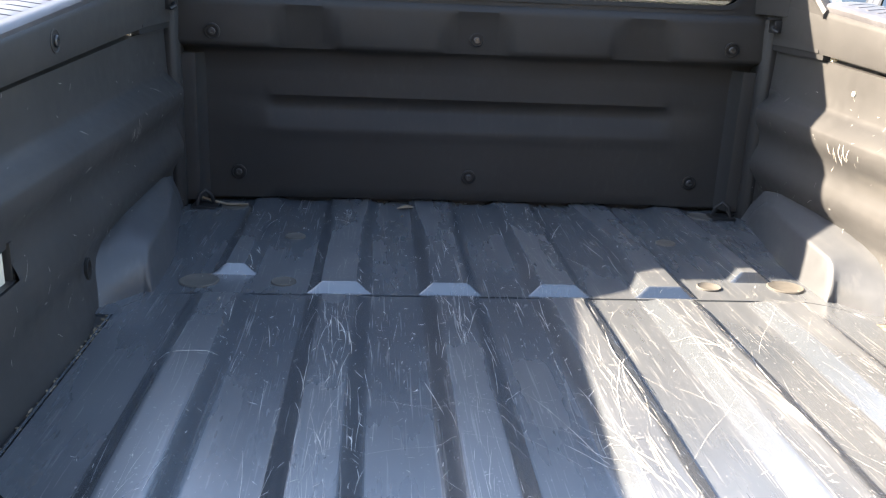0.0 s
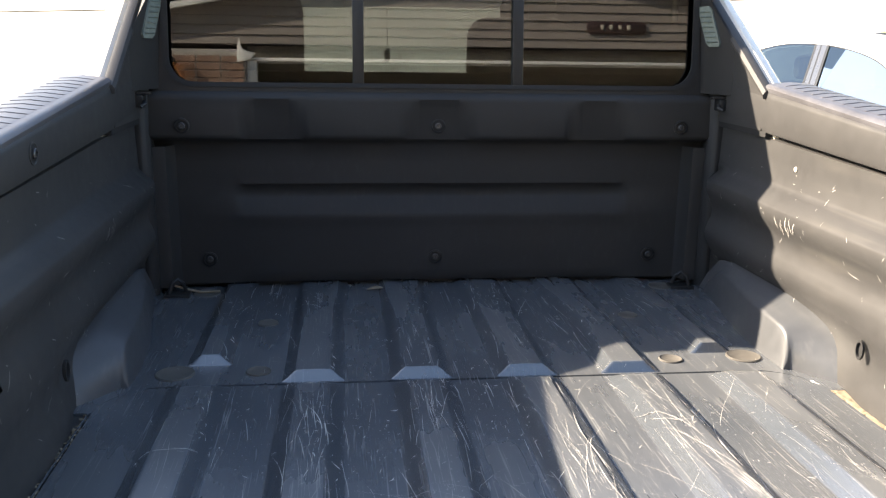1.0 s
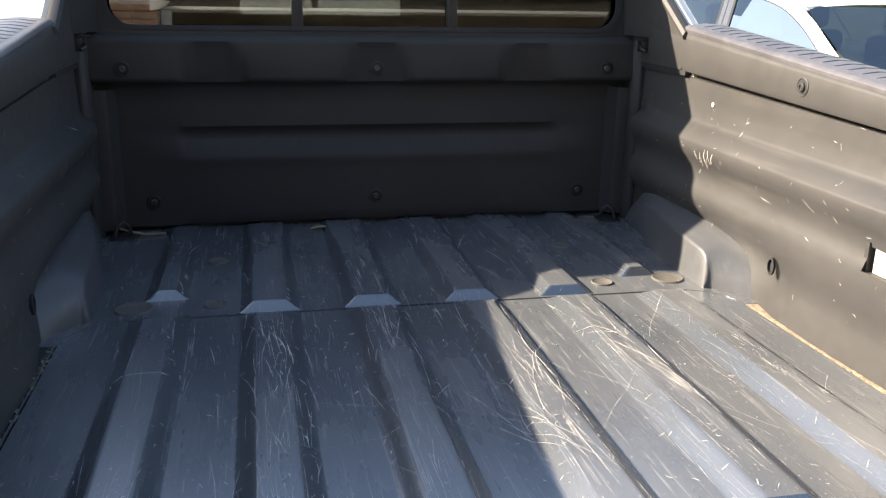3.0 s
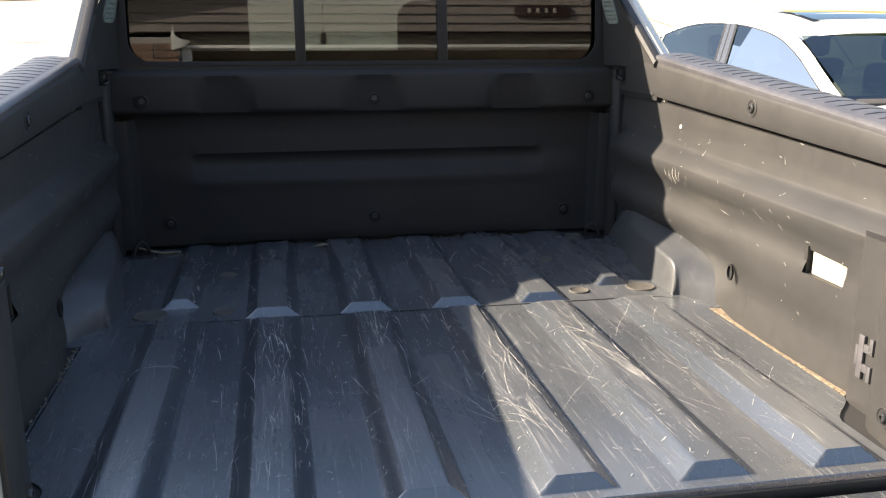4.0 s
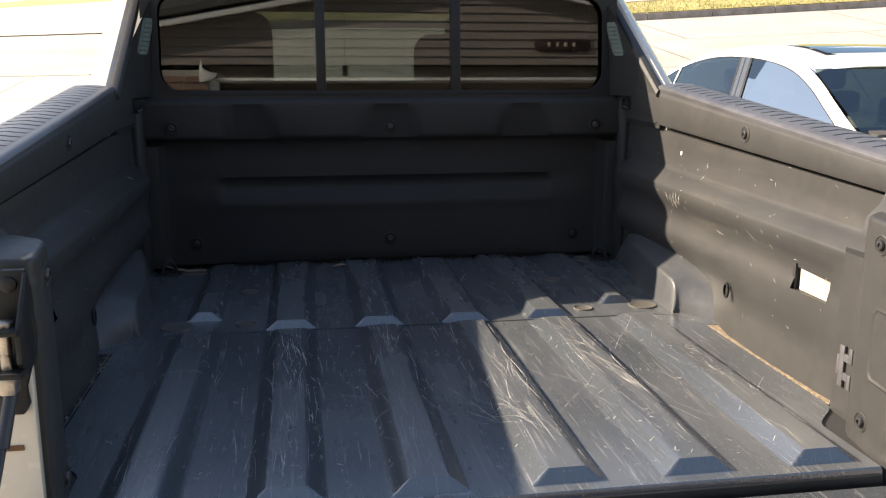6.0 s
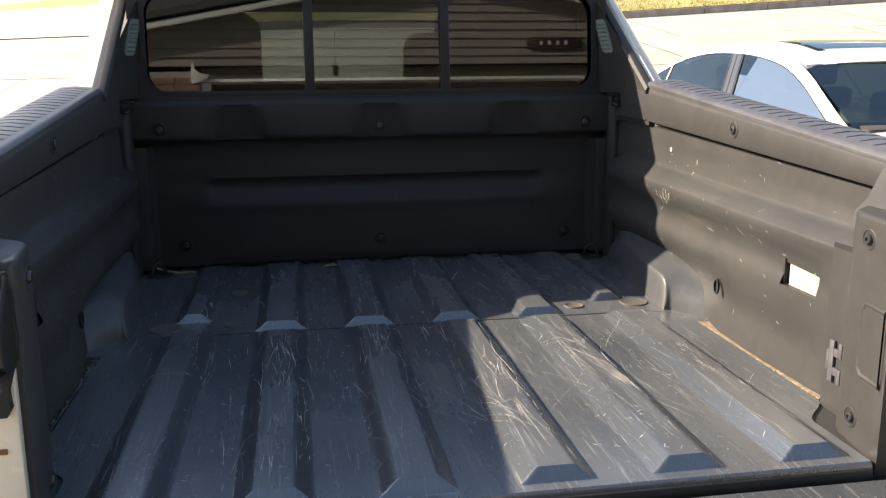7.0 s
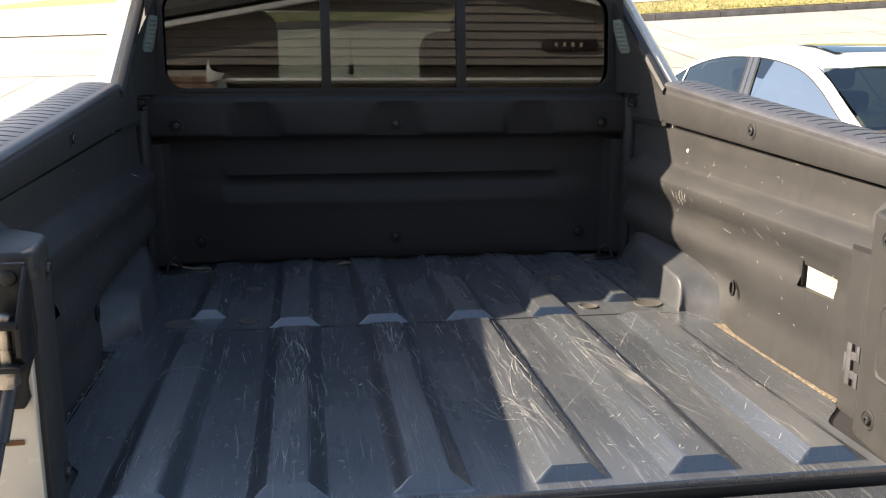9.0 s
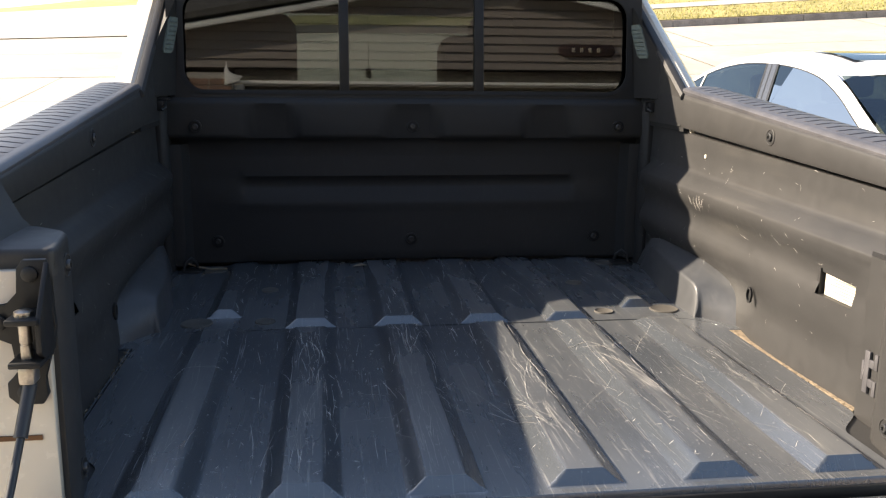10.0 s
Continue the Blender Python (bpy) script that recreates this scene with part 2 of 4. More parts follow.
def box(x0, x1, y0, y1, z0, z1, bevel=0.0, bm=None, segments=2):
    out = bm or bmesh.new()
    tmp = bmesh.new()
    bmesh.ops.create_cube(tmp, size=1, matrix=Matrix.Translation(((x0 + x1) / 2, (y0 + y1) / 2, (z0 + z1) / 2)) @ Matrix.Diagonal((abs(x1 - x0), abs(y1 - y0), abs(z1 - z0), 1)))
    if bevel:
        bmesh.ops.bevel(tmp, geom=tmp.edges[:], offset=bevel, segments=segments, affect="EDGES", profile=0.5)
    return merge(out, tmp)


def merge(out, tmp, m=None):
    if m is not None:
        tmp.transform(m)
    vs = [out.verts.new(v.co) for v in tmp.verts]
    tmp.verts.index_update()
    for f in tmp.faces:
        out.faces.new([vs[v.index] for v in f.verts])
    tmp.free()
    return out


def sheet(rows, bm=None, closed=False, skip=None, caps=False):
    """A skin through rows of points, all rows alike in number."""
    bm = bm or bmesh.new()
    grid = [[bm.verts.new(p) for p in row] for row in rows]
    n = len(grid[0])
    for i in range(len(grid) - 1):
        for j in range(n if closed else n - 1):
            if skip and skip(i, j):
                continue
            bm.faces.new((grid[i][j], grid[i][(j + 1) % n], grid[i + 1][(j + 1) % n], grid[i + 1][j]))
    if caps:
        bm.faces.new(grid[0]), bm.faces.new(grid[-1])
    return bm


def prism(points, axis, a, b, bevel=0.0, bm=None):
    """A polygon of two coordinates drawn out along the third axis (0, 1, 2) from a to b."""
    def at(p, v):
        q = list(p)
        q.insert(axis, v)
        return q
    out = bm or bmesh.new()
    tmp = sheet([[at(p, a) for p in points], [at(p, b) for p in points]], closed=True, caps=True)
    if bevel:
        bmesh.ops.bevel(tmp, geom=tmp.edges[:], offset=bevel, segments=2, affect="EDGES", profile=0.5)
    return merge(out, tmp)


def tube(points, radius, sides=8, bm=None):
    pts = [Vector(p) for p in points]
    rows = []
    for i, p in enumerate(pts):
        d = (pts[min(i + 1, len(pts) - 1)] - pts[max(i - 1, 0)]).normalized()
        q = d.to_track_quat("Z", "Y")
        rows.append([p + q @ Vector((radius * math.cos(a), radius * math.sin(a), 0)) for a in [2 * math.pi * k / sides for k in range(sides)]])
    return sheet(rows, bm=bm, closed=True, caps=True)


def lathe(profile, m, sides=20, bm=None):
    """Turns (radius, height) pairs about z, then places them by m."""
    out = bm or bmesh.new()
    tmp = sheet([[(r * math.cos(2 * math.pi * k / sides), r * math.sin(2 * math.pi * k / sides), h) for k in range(sides)] for r, h in profile], closed=True, caps=True)
    return merge(out, tmp, m)


def clamp(v, a=0.0, b=1.0):
    return max(a, min(b, v))


def ease(v):
    v = clamp(v)
    return v * v * (3 - 2 * v)


# ---- ground: driveway on the truck's level, then the street beyond, one sheet ----
def ground_z(x, y):
    t = max(0.0, y - 6.5)
    if t > 60:
        t = 60 + (t - 60) * 0.3
    bend = t * t / (t + 1.5)
    x = clamp(x, -60, 60)
    rise = 0.136 + 0.0023 * min(x, 0.0) + 0.0004 * clamp(x, 0.0, 5.5) + 0.0037 * max(x - 5.5, 0.0)
    return bend * rise


def ground_sheet(xs, ys, lift, depth=0.0):
    rows = [[(x, y, ground_z(x, y) + lift) for x in xs] for y in ys]
    bm = sheet(rows)
    return bm


def spread(a, b, n):
    return [a + (b - a) * i / n for i in range(n + 1)]


far = [-600, -200, -90, -50, -30] + spread(-20, 30, 50) + [40, 60, 100, 220, 600]
fary = [-600, -200, -80, -40, -20, -10] + spread(-5, 40, 60) + [50, 62, 68, 90, 150, 300, 700]
ground = part("ground", ground_sheet(far, fary, -0.02), GRASS, None)
tagged(ground, "sunlit dry lawn ground reaching the horizon", "ground", kind="structure")
KERB_Y = 24.0
drive = thing("driveway", (0, 0, 0), "pale sunlit concrete driveway in jointed slabs", "driveway", kind="structure")
for ix in range(8):
    for iy in range(8):
        x0, y0 = -13.4 + ix * 2.8, -5.0 + iy * 2.65
        part("slab", ground_sheet(spread(x0 + 0.008, x0 + 2.792, 2), spread(y0 + 0.008, y0 + 2.642, 5), 0.0), CONCRETE, drive)
road = thing("road", (0, 20, 2), "pale concrete street with joints and cracks", "road", kind="structure")
for i in range(12):
    x0 = -34 + i * 6.0
    part("slab", ground_sheet(spread(x0, x0 + 5.97, 4), spread(16.22, 20.1, 4), 0.004), ROADMAT, road)
    part("slab", ground_sheet(spread(x0 + 1.3, x0 + 7.27, 4), spread(20.13, KERB_Y, 4), 0.004), ROADMAT, road)
kerb = thing("kerb", (10, KERB_Y, 2.2), "weathered concrete kerb along the street", "kerb", kind="structure")
for i in range(22):
    x0 = -2.2 + i * 2.0
    bm = bmesh.new()
    rows = []
    for x in spread(x0 + 0.01, x0 + 1.99, 2):
        g = ground_z(x, KERB_Y)
        rows.append([(x, KERB_Y, g - 0.05), (x, KERB_Y + 0.03, g + 0.16), (x, KERB_Y + 0.07, g + 0.20), (x, KERB_Y + 0.2, g + 0.205), (x, KERB_Y + 0.22, g - 0.05)])
    part("kerb_stone", sheet(rows, bm, closed=True, caps=True), KERB, kerb)
apron = part("far_driveway", ground_sheet(spread(-16.5, -2.4, 8), spread(KERB_Y + 0.03, 40, 12), 0.03), CONCRETE, None)
tagged(apron, "pale concrete driveway across the street", "driveway", kind="structure")
verge_z = lambda x, y: ground_z(x, y) + 0.19
verge = part("verge", sheet([[(x, y, verge_z(x, y)) for x in spread(-2.3, 40, 40)] for y in spread(KERB_Y + 0.21, 60, 24)]), GRASS, None)
tagged(verge, "yellowing lawn behind the kerb", "lawn", kind="structure")
walkway = part("pavement", sheet([[(x, y, verge_z(x, y) + 0.02) for x in spread(-2.3, 40, 40)] for y in (27.0, 27.6, 28.2)]), CONCRETE, None)
tagged(walkway, "narrow pale concrete pavement through the lawn", "pavement", kind="structure")
rng = random.Random(4)
bm = bmesh.new()
for i in range(14000):
    x, y = rng.uniform(-1.5, 24), KERB_Y + 0.25 + rng.random() ** 1.6 * 9
    if 26.95 < y < 28.25:
        continue
    g, h, a = verge_z(x, y), rng.uniform(0.03, 0.08), rng.uniform(0, 6.28)
    w = rng.uniform(0.006, 0.018)
    bm.faces.new([bm.verts.new(p) for p in ((x - w * math.cos(a), y - w * math.sin(a), g), (x + w * math.cos(a), y + w * math.sin(a), g), (x + rng.uniform(-.04, .04), y + rng.uniform(-.04, .04), g + h))])
tagged(part("grass", bm, BLADE, None, smooth=False), "short yellow-green grass tufts on the verge", "grass", kind="stuff")

# ---- the pickup truck ----
truck = thing("pickup_truck", (0, 0.8, 0), "cream pickup truck with scratched dark plastic bed liner and tailgate down", "pickup truck")
FZ = 0.80
RIBS = [0.010 + (i - 2.5) * 0.187 for i in range(6)]
SEAM, REAR, FRONT = 0.947, 0.186, 1.62


def rib_height(x, y, front):
    """Height of the nearest rib over the floor: a flat top with long sloping sides and steeper ends."""
    best = 0.0
    for c in RIBS:
        outer = abs(c - 0.010) > 0.4
        d = abs(x - c)
        if front:
            half, start = (0.040 if outer else 0.054), (1.042 if outer else 0.955)
            end = min(clamp((y - start) / 0.011), 1 - 0.55 * clamp((y - 1.30) / 0.26)) * 0.92
        else:
            half = 0.053
            end = min(clamp((y - 0.204) / 0.0125), clamp((SEAM - 0.008 - y) / 0.035))
        side = clamp((half - d) / 0.028)
        side = 0.6 * side + 0.4 * ease(side)
        best = max(best, 0.019 * min(side, end))
    return best


def lid_edge(y):
    e = 0.552 + 0.058 * ease((y - 0.322) / 0.085)
    k = clamp((y - (SEAM - 0.10)) / 0.10)
    return e - 0.10 * (1 - math.sqrt(max(0.0, 1 - k * k)))


RIB_STEPS = (0.0, 0.011, 0.015, 0.020, 0.0245, 0.0265, 0.0285, 0.033, 0.038, 0.0405, 0.046, 0.0515, 0.0535, 0.0555, 0.059)
xs = sorted({round(c + k * d, 4) for c in RIBS for d in RIB_STEPS for k in (-1, 1)} | {round(k * v, 4) for k in (-1, 1) for v in (0.515, 0.53, 0.54, 0.55, 0.56, 0.57, 0.58, 0.588, 0.595, 0.601, 0.606, 0.609, 0.61)})
ys = [REAR, 0.195, 0.2035, 0.2045, 0.206, 0.208, 0.2105, 0.213, 0.2152, 0.2166, 0.219, 0.25, 0.29, 0.318, 0.326, 0.334, 0.342, 0.350, 0.358, 0.368, 0.378, 0.388, 0.398, 0.41] + spread(0.42, 0.84, 10) + spread(0.848, 0.908, 6) + [0.914, 0.921, 0.928, 0.934, 0.9375, 0.9405, SEAM - 0.0045]


def lid_rows():
    rows = []
    for y in ys:
        e = lid_edge(y)
        top = [(clamp(x, -e, e), y, FZ + rib_height(x, y, False)) for x in xs]
        rows.append([(-e, y, FZ - 0.03)] + [(-e, y, FZ - 0.003)] + top + [(e, y, FZ - 0.003)] + [(e, y, FZ - 0.03)])
    first = [(p[0], p[1] - 0.004, p[2] - 0.006) for p in rows[0]]
    low = [(p[0], p[1] - 0.004, FZ - 0.05) for p in rows[0]]
    lip = [(p[0], p[1] + 0.0015, p[2] - 0.0018) for p in rows[-1]]
    last = [(p[0], p[1] + 0.002, FZ - 0.03) for p in rows[-1]]
    return [low, first] + rows + [lip, last]


bm = sheet(lid_rows())
bmesh.ops.remove_doubles(bm, verts=bm.verts, dist=0.0002)
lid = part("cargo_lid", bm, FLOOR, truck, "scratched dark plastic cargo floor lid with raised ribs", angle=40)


def front_start(x):
    a = abs(x)
    if a < 0.51:
        return SEAM + 0.003
    k = clamp((a - 0.51) / 0.10)
    return SEAM + 0.003 - 0.10 * (1 - math.sqrt(max(0.0, 1 - k * k)))


xs2 = [-0.66] + xs + [0.66]
us = [0, 0.0036, 0.0048, 0.0062, 0.0085, 0.011, 0.0135, 0.0155, 0.0168, 0.021, 0.042, 0.06, 0.0905, 0.0918, 0.0935, 0.096, 0.099, 0.1015, 0.1032, 0.107, 0.14, 0.16, 0.25, 0.35, 0.42, 0.48, 0.54, 0.61, FRONT - SEAM]
rows = []
for u in us:
    row = []
    for x in xs2:
        s = front_start(x)
        y = s + u * (FRONT - s) / us[-1]
        row.append((x, y, FZ + rib_height(x, y, True)))
    rows.append(row)
rows.insert(0, [(p[0], p[1], FZ - 0.03) for p in rows[0]])
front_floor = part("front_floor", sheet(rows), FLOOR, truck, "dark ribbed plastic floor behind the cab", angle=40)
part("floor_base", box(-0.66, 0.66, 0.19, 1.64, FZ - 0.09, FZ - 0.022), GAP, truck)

for x, y, r in ((0.388, 1.013, 0.022), (0.533, 1.018, 0.033), (0.393, 1.280, 0.021), (0.545, 1.50, 0.029), (-0.368, 1.006, 0.022), (-0.511, 1.005, 0.034), (-0.373, 1.275, 0.021), (-0.528, 1.50, 0.030)):
    part("floor_plug", lathe([(r, -0.004), (r, 0.0015), (r * 0.93, 0.003), (r * 0.80, 0.001), (0.002, 0.0008)], pose(x, y, FZ)), PLUG, front_floor)


# thin rolled lip of the front floor along the seam and down both sides
arc = [(x, front_start(x) + 0.0022, FZ - 0.0017) for x in spread(-0.6095, -0.51, 16) + [-0.2, 0.2] + spread(0.51, 0.6095, 16)]
part("seam_lip", tube(arc, 0.0016, 6), FLOOR, front_floor, "thin rolled lip along the floor seam")
part("seam_lip", tube([(-0.6150, y, FZ - 0.0015) for y in spread(0.40, 0.850, 12)], 0.0019, 6), FLOOR, front_floor)


# side walls
def drop(y, z):
    return 0.094 * (1.276 - y) * max(0.0, (z - 0.8) / 0.49) ** 3.5


PROFILE = [(0.795, 0.619), (0.815, 0.621), (0.835, 0.625), (0.852, 0.630), (0.866, 0.632), (0.880, 0.631), (0.898, 0.627), (0.912, 0.624), (0.930, 0.623), (0.945, 0.624), (0.956, 0.626), (0.970, 0.631),
           (0.982, 0.637), (0.996, 0.638), (1.010, 0.636), (1.024, 0.629), (1.036, 0.623), (1.048, 0.620), (1.062, 0.620), (1.067, 0.622), (1.090, 0.648), (1.096, 0.655), (1.104, 0.659), (1.15, 0.661), (1.186, 0.662),
           (1.189, 0.676), (1.197, 0.676), (1.199, 0.651), (1.21, 0.648), (1.268, 0.648), (1.279, 0.651), (1.281, 0.655), (1.283, 0.651)]
WALL_Y = [0.32, 0.34, 0.385, 0.40, 0.43, 0.462, 0.572, 0.62, 0.70, 0.78, 0.86, 0.95, 1.05, 1.15, 1.25, 1.32, 1.40, 1.452, 1.456, 1.52, 1.60]


def wave(y):
    """How strongly the wall's waves stand out; they run out towards both ends."""
    return ease((y - 0.40) / 0.14) * 0.92 + 0.08


def wall_point(s, y, z, x):
    if y > 1.454:
        x = max(x, 0.658)
    if z < 1.05 and y < 1.454:
        x = 0.626 + (x - 0.626) * wave(y)
    if z < 0.95 and y < 1.454:
        # the foot of the wall draws back where the wheel arch begins
        x += 0.022 * ease((y - 0.74) / 0.15) * ease((0.945 - z) / 0.06)
    return (s * x, y, z - drop(y, z))


def side_wall(s):
    rows = [[wall_point(s, y, z, x) for z, x in PROFILE] for y in WALL_Y]
    slot = lambda i, j: WALL_Y[i] == 0.462 and 0.955 < PROFILE[j][0] < 0.99
    bm = sheet(rows, skip=slot)
    # back skin, so that the wall has its thickness
    back = sheet([[(s * (max(x, 0.64) + 0.03), y, z - drop(y, z)) for z, x in PROFILE] for y in WALL_Y], skip=slot)
    merge(bm, back)
    wall = part("side_wall", bm, LINER, truck, "scuffed dark plastic inner bed wall with pressed steps", angle=60)
    # recess behind the slot, with the label in it
    z0, z1 = 0.957, 0.994
    bm = bmesh.new()
    box(s * 0.675, s * 0.69, 0.455, 0.58, z0 - 0.012, z1 + 0.006, bm=bm)
    for a, b, c, d in ((0.455, 0.462, z0 - 0.01, z1 + 0.006), (0.572, 0.58, z0 - 0.01, z1 + 0.006)):
        box(s * 0.634, s * 0.676, a, b, c, d, bm=bm)
    box(s * 0.632, s * 0.676, 0.455, 0.58, z0 - 0.014, z0 - 0.004, bm=bm)
    box(s * 0.644, s * 0.676, 0.455, 0.58, z1 + 0.001, z1 + 0.007, bm=bm)
    pocket = part("pocket", bm, LINER, wall)
    part("label", box(s * 0.640, s * 0.642, 0.4625, 0.5635, z0 - 0.003, z1), LABEL, wall, "white printed paper label")
    for k in range(6):
        w = (0.070, 0.062, 0.074, 0.05, 0.066, 0.04)[k]
        part("print_line", box(s * 0.6390, s * 0.6402, 0.472, 0.472 + w, z1 - 0.007 - k * 0.0055, z1 - 0.0055 - k * 0.0055), INK, wall, smooth=False)
    # recessed bolts
    for y, z in ((0.815, 1.240), (1.50, 0.885)):
        wall_bolt(s, y, z - drop(y, z), 0.648 if z > 1 else 0.655, wall, 0.017)
    # oval drain hole
    part("oval_hole", lathe([(0.017, 0.0), (0.017, 0.004), (0.013, 0.0045), (0.012, -0.002), (0.001, -0.002)], pose(s * 0.6295, 0.808, 0.888, 0, -s * 90, 0) @ Matrix.Diagonal((1.0, 0.6, 1, 1))), GAP, wall)
    # the wall draws in towards the rear corner, where a cleat plate sits
    part("wall_ramp", prism([(s * 0.6285, 0.425), (s * 0.6050, 0.392), (s * 0.6030, 0.325), (s * 0.65, 0.325), (s * 0.65, 0.425)], 2, 0.797, 1.062), LINER, wall, angle=30)
    part("corner_plate", box(s * 0.545, s * 0.64, 0.20, 0.415, 0.765, 0.7965), LINER, wall)
    bm = bmesh.new()
    for a, b, c, d in ((0.384, 0.396, 0.848, 0.916), (0.372, 0.384, 0.891, 0.904), (0.372, 0.384, 0.860, 0.873), (0.364, 0.372, 0.848, 0.873), (0.364, 0.372, 0.891, 0.916), (0.396, 0.402, 0.866, 0.898)):
        box(-0.0025, 0.002, a, b, c, d, 0.0010, bm)
    for v in bm.verts:
        v.co.y -= 0.024
        v.co.x = s * (0.6015 + v.co.x)
    part("cleat_plate", bm, CAP, wall, "flat grey plastic cleat plate")
    return wall


def wall_bolt(s, y, z, x, parent, r):
    m = pose(s * x, y, z, 0, -s * 90, 0)
    part("bolt_cup", lathe([(r, 0.0), (r, 0.0012), (r * 0.90, 0.0018), (r * 0.84, 0.0006), (0.001, 0.0004)], m), LINER, parent)
    # thin black disc paints the shade of the hollow around the bolt
    part("recess_shade_disc", lathe([(r * 0.82, 0.0005), (r * 0.82, 0.0010), (0.001, 0.0010)], m), GAP, parent)
    part("bolt", lathe([(r * 0.5, -0.001), (r * 0.5, 0.004), (r * 0.42, 0.0055), (r * 0.22, 0.0055), (r * 0.2, 0.003), (0.0005, 0.003)], m, 12), BOLT, parent)


walls = [side_wall(-1), side_wall(1)]
for s in (-1, 1):
    # unseen dark fill behind the walls, added to stop light leaking through the gap
    part("wall_core", box(s * 0.697, s * 0.755, 0.20, 1.60, 0.62, 1.17), TRIM, truck)
    part("gap_light_block", prism([(0.32, 1.10), (1.60, 1.15), (1.60, 1.235), (0.32, 1.175)], 0, s * 0.678, s * 0.692), GAP, truck)
for s in (-1, 1):
    # black strip painted in for the dark of the gap beside the cab
    part("gap_shade_strip", box(s * 0.6515, s * 0.676, 1.255, 1.53, 1.1880, 1.2000), GAP, truck)
    part("edge_fill", box(s * 0.6155, s * 0.655, 0.41, 0.885, 0.770, 0.7990 if s > 0 else 0.7955), DIRT if s > 0 else LINER, truck)
# chipped white spot on one wall
part("paint_spot", lathe([(0.0055, 0.0), (0.005, 0.0015), (0.0005, 0.002)], pose(0.660, 1.134, 1.139, 0, -90, 0), 9), LABEL, walls[1])


# rail caps with treads
def rail_z(y):
    return 1.292 - 0.094 * (1.276 - y)


def rail_cap(s):
    sec = [(0.651, -0.010), (0.650, -0.003), (0.654, 0.002), (0.662, 0.0045), (0.70, 0.008), (0.738, 0.006), (0.748, 0.002), (0.752, -0.006), (0.752, -0.03), (0.66, -0.03)]
    ysr = spread(0.19, 1.275, 12)
    cap = part("rail_cap", sheet([[(s * x, y, rail_z(y) + z) for x, z in sec] for y in ysr], closed=True, caps=True), CAP, truck, "ribbed grey plastic bed rail cap")
    bm = bmesh.new()
    y = 0.215
    while y < 1.25:
        ridge = [(0.667, 0.0042), (0.672, 0.0064), (0.70, 0.0096), (0.732, 0.0080), (0.739, 0.0056)]
        rows = []
        for x, z in ridge:
            e = 0.5 if x < 0.671 or x > 0.738 else 1.0
            rows.append([(s * x, y + d * e, rail_z(y + d * e) + z + h) for d, h in ((-0.0155, -0.003), (-0.0140, 0.0), (0.0140, 0.0), (0.0155, -0.003))])
        sheet(rows, bm)
        y += 0.0355
    part("tread", bm, CAP, cap)
    return cap


caps = [rail_cap(-1), rail_cap(1)]


# wheel arches in the front corners
def arch(s):
    """A low wheel-well hump: upright inner face, rounded top that rises towards the wall."""
    wall_side = [(0.876, 0.0), (0.888, 0.020), (0.905, 0.040), (0.935, 0.064), (0.965, 0.080), (1.0, 0.091), (1.07, 0.101), (1.15, 0.105), (1.32, 0.103), (1.39, 0.092), (1.45, 0.045), (1.49, 0.0)]
    inner_side = [(0.948, 0.0), (0.9495, 0.020), (0.953, 0.038), (0.959, 0.052), (0.969, 0.064), (0.986, 0.071), (1.04, 0.076), (1.15, 0.080), (1.30, 0.081), (1.36, 0.076), (1.42, 0.042), (1.46, 0.0)]
    rows = []
    for (yw, hw), (yi, hi) in zip(wall_side, inner_side):
        out = 0.055 * ease((yi - 1.05) / 0.42)
        row = [(s * (x + out), yi, FZ + h) for x, h in ((0.574, -0.004), (0.577, 0.10 * hi), (0.5835, 0.90 * hi), (0.5855, 0.97 * hi))]
        for k in (0.0, 0.12, 0.4, 0.7, 1.0):
            row.append((s * (0.589 + out + (0.051 - out) * k), yi + (yw - yi) * k, FZ + hi + (hw - hi) * k))
        row.append((s * 0.668, yw - 0.022, FZ + hw + 0.004))
        rows.append(row)
    return part("wheel_arch", sheet(rows), ARCH, truck, "grey plastic wheel arch hump", angle=50)


arch(-1), arch(1)


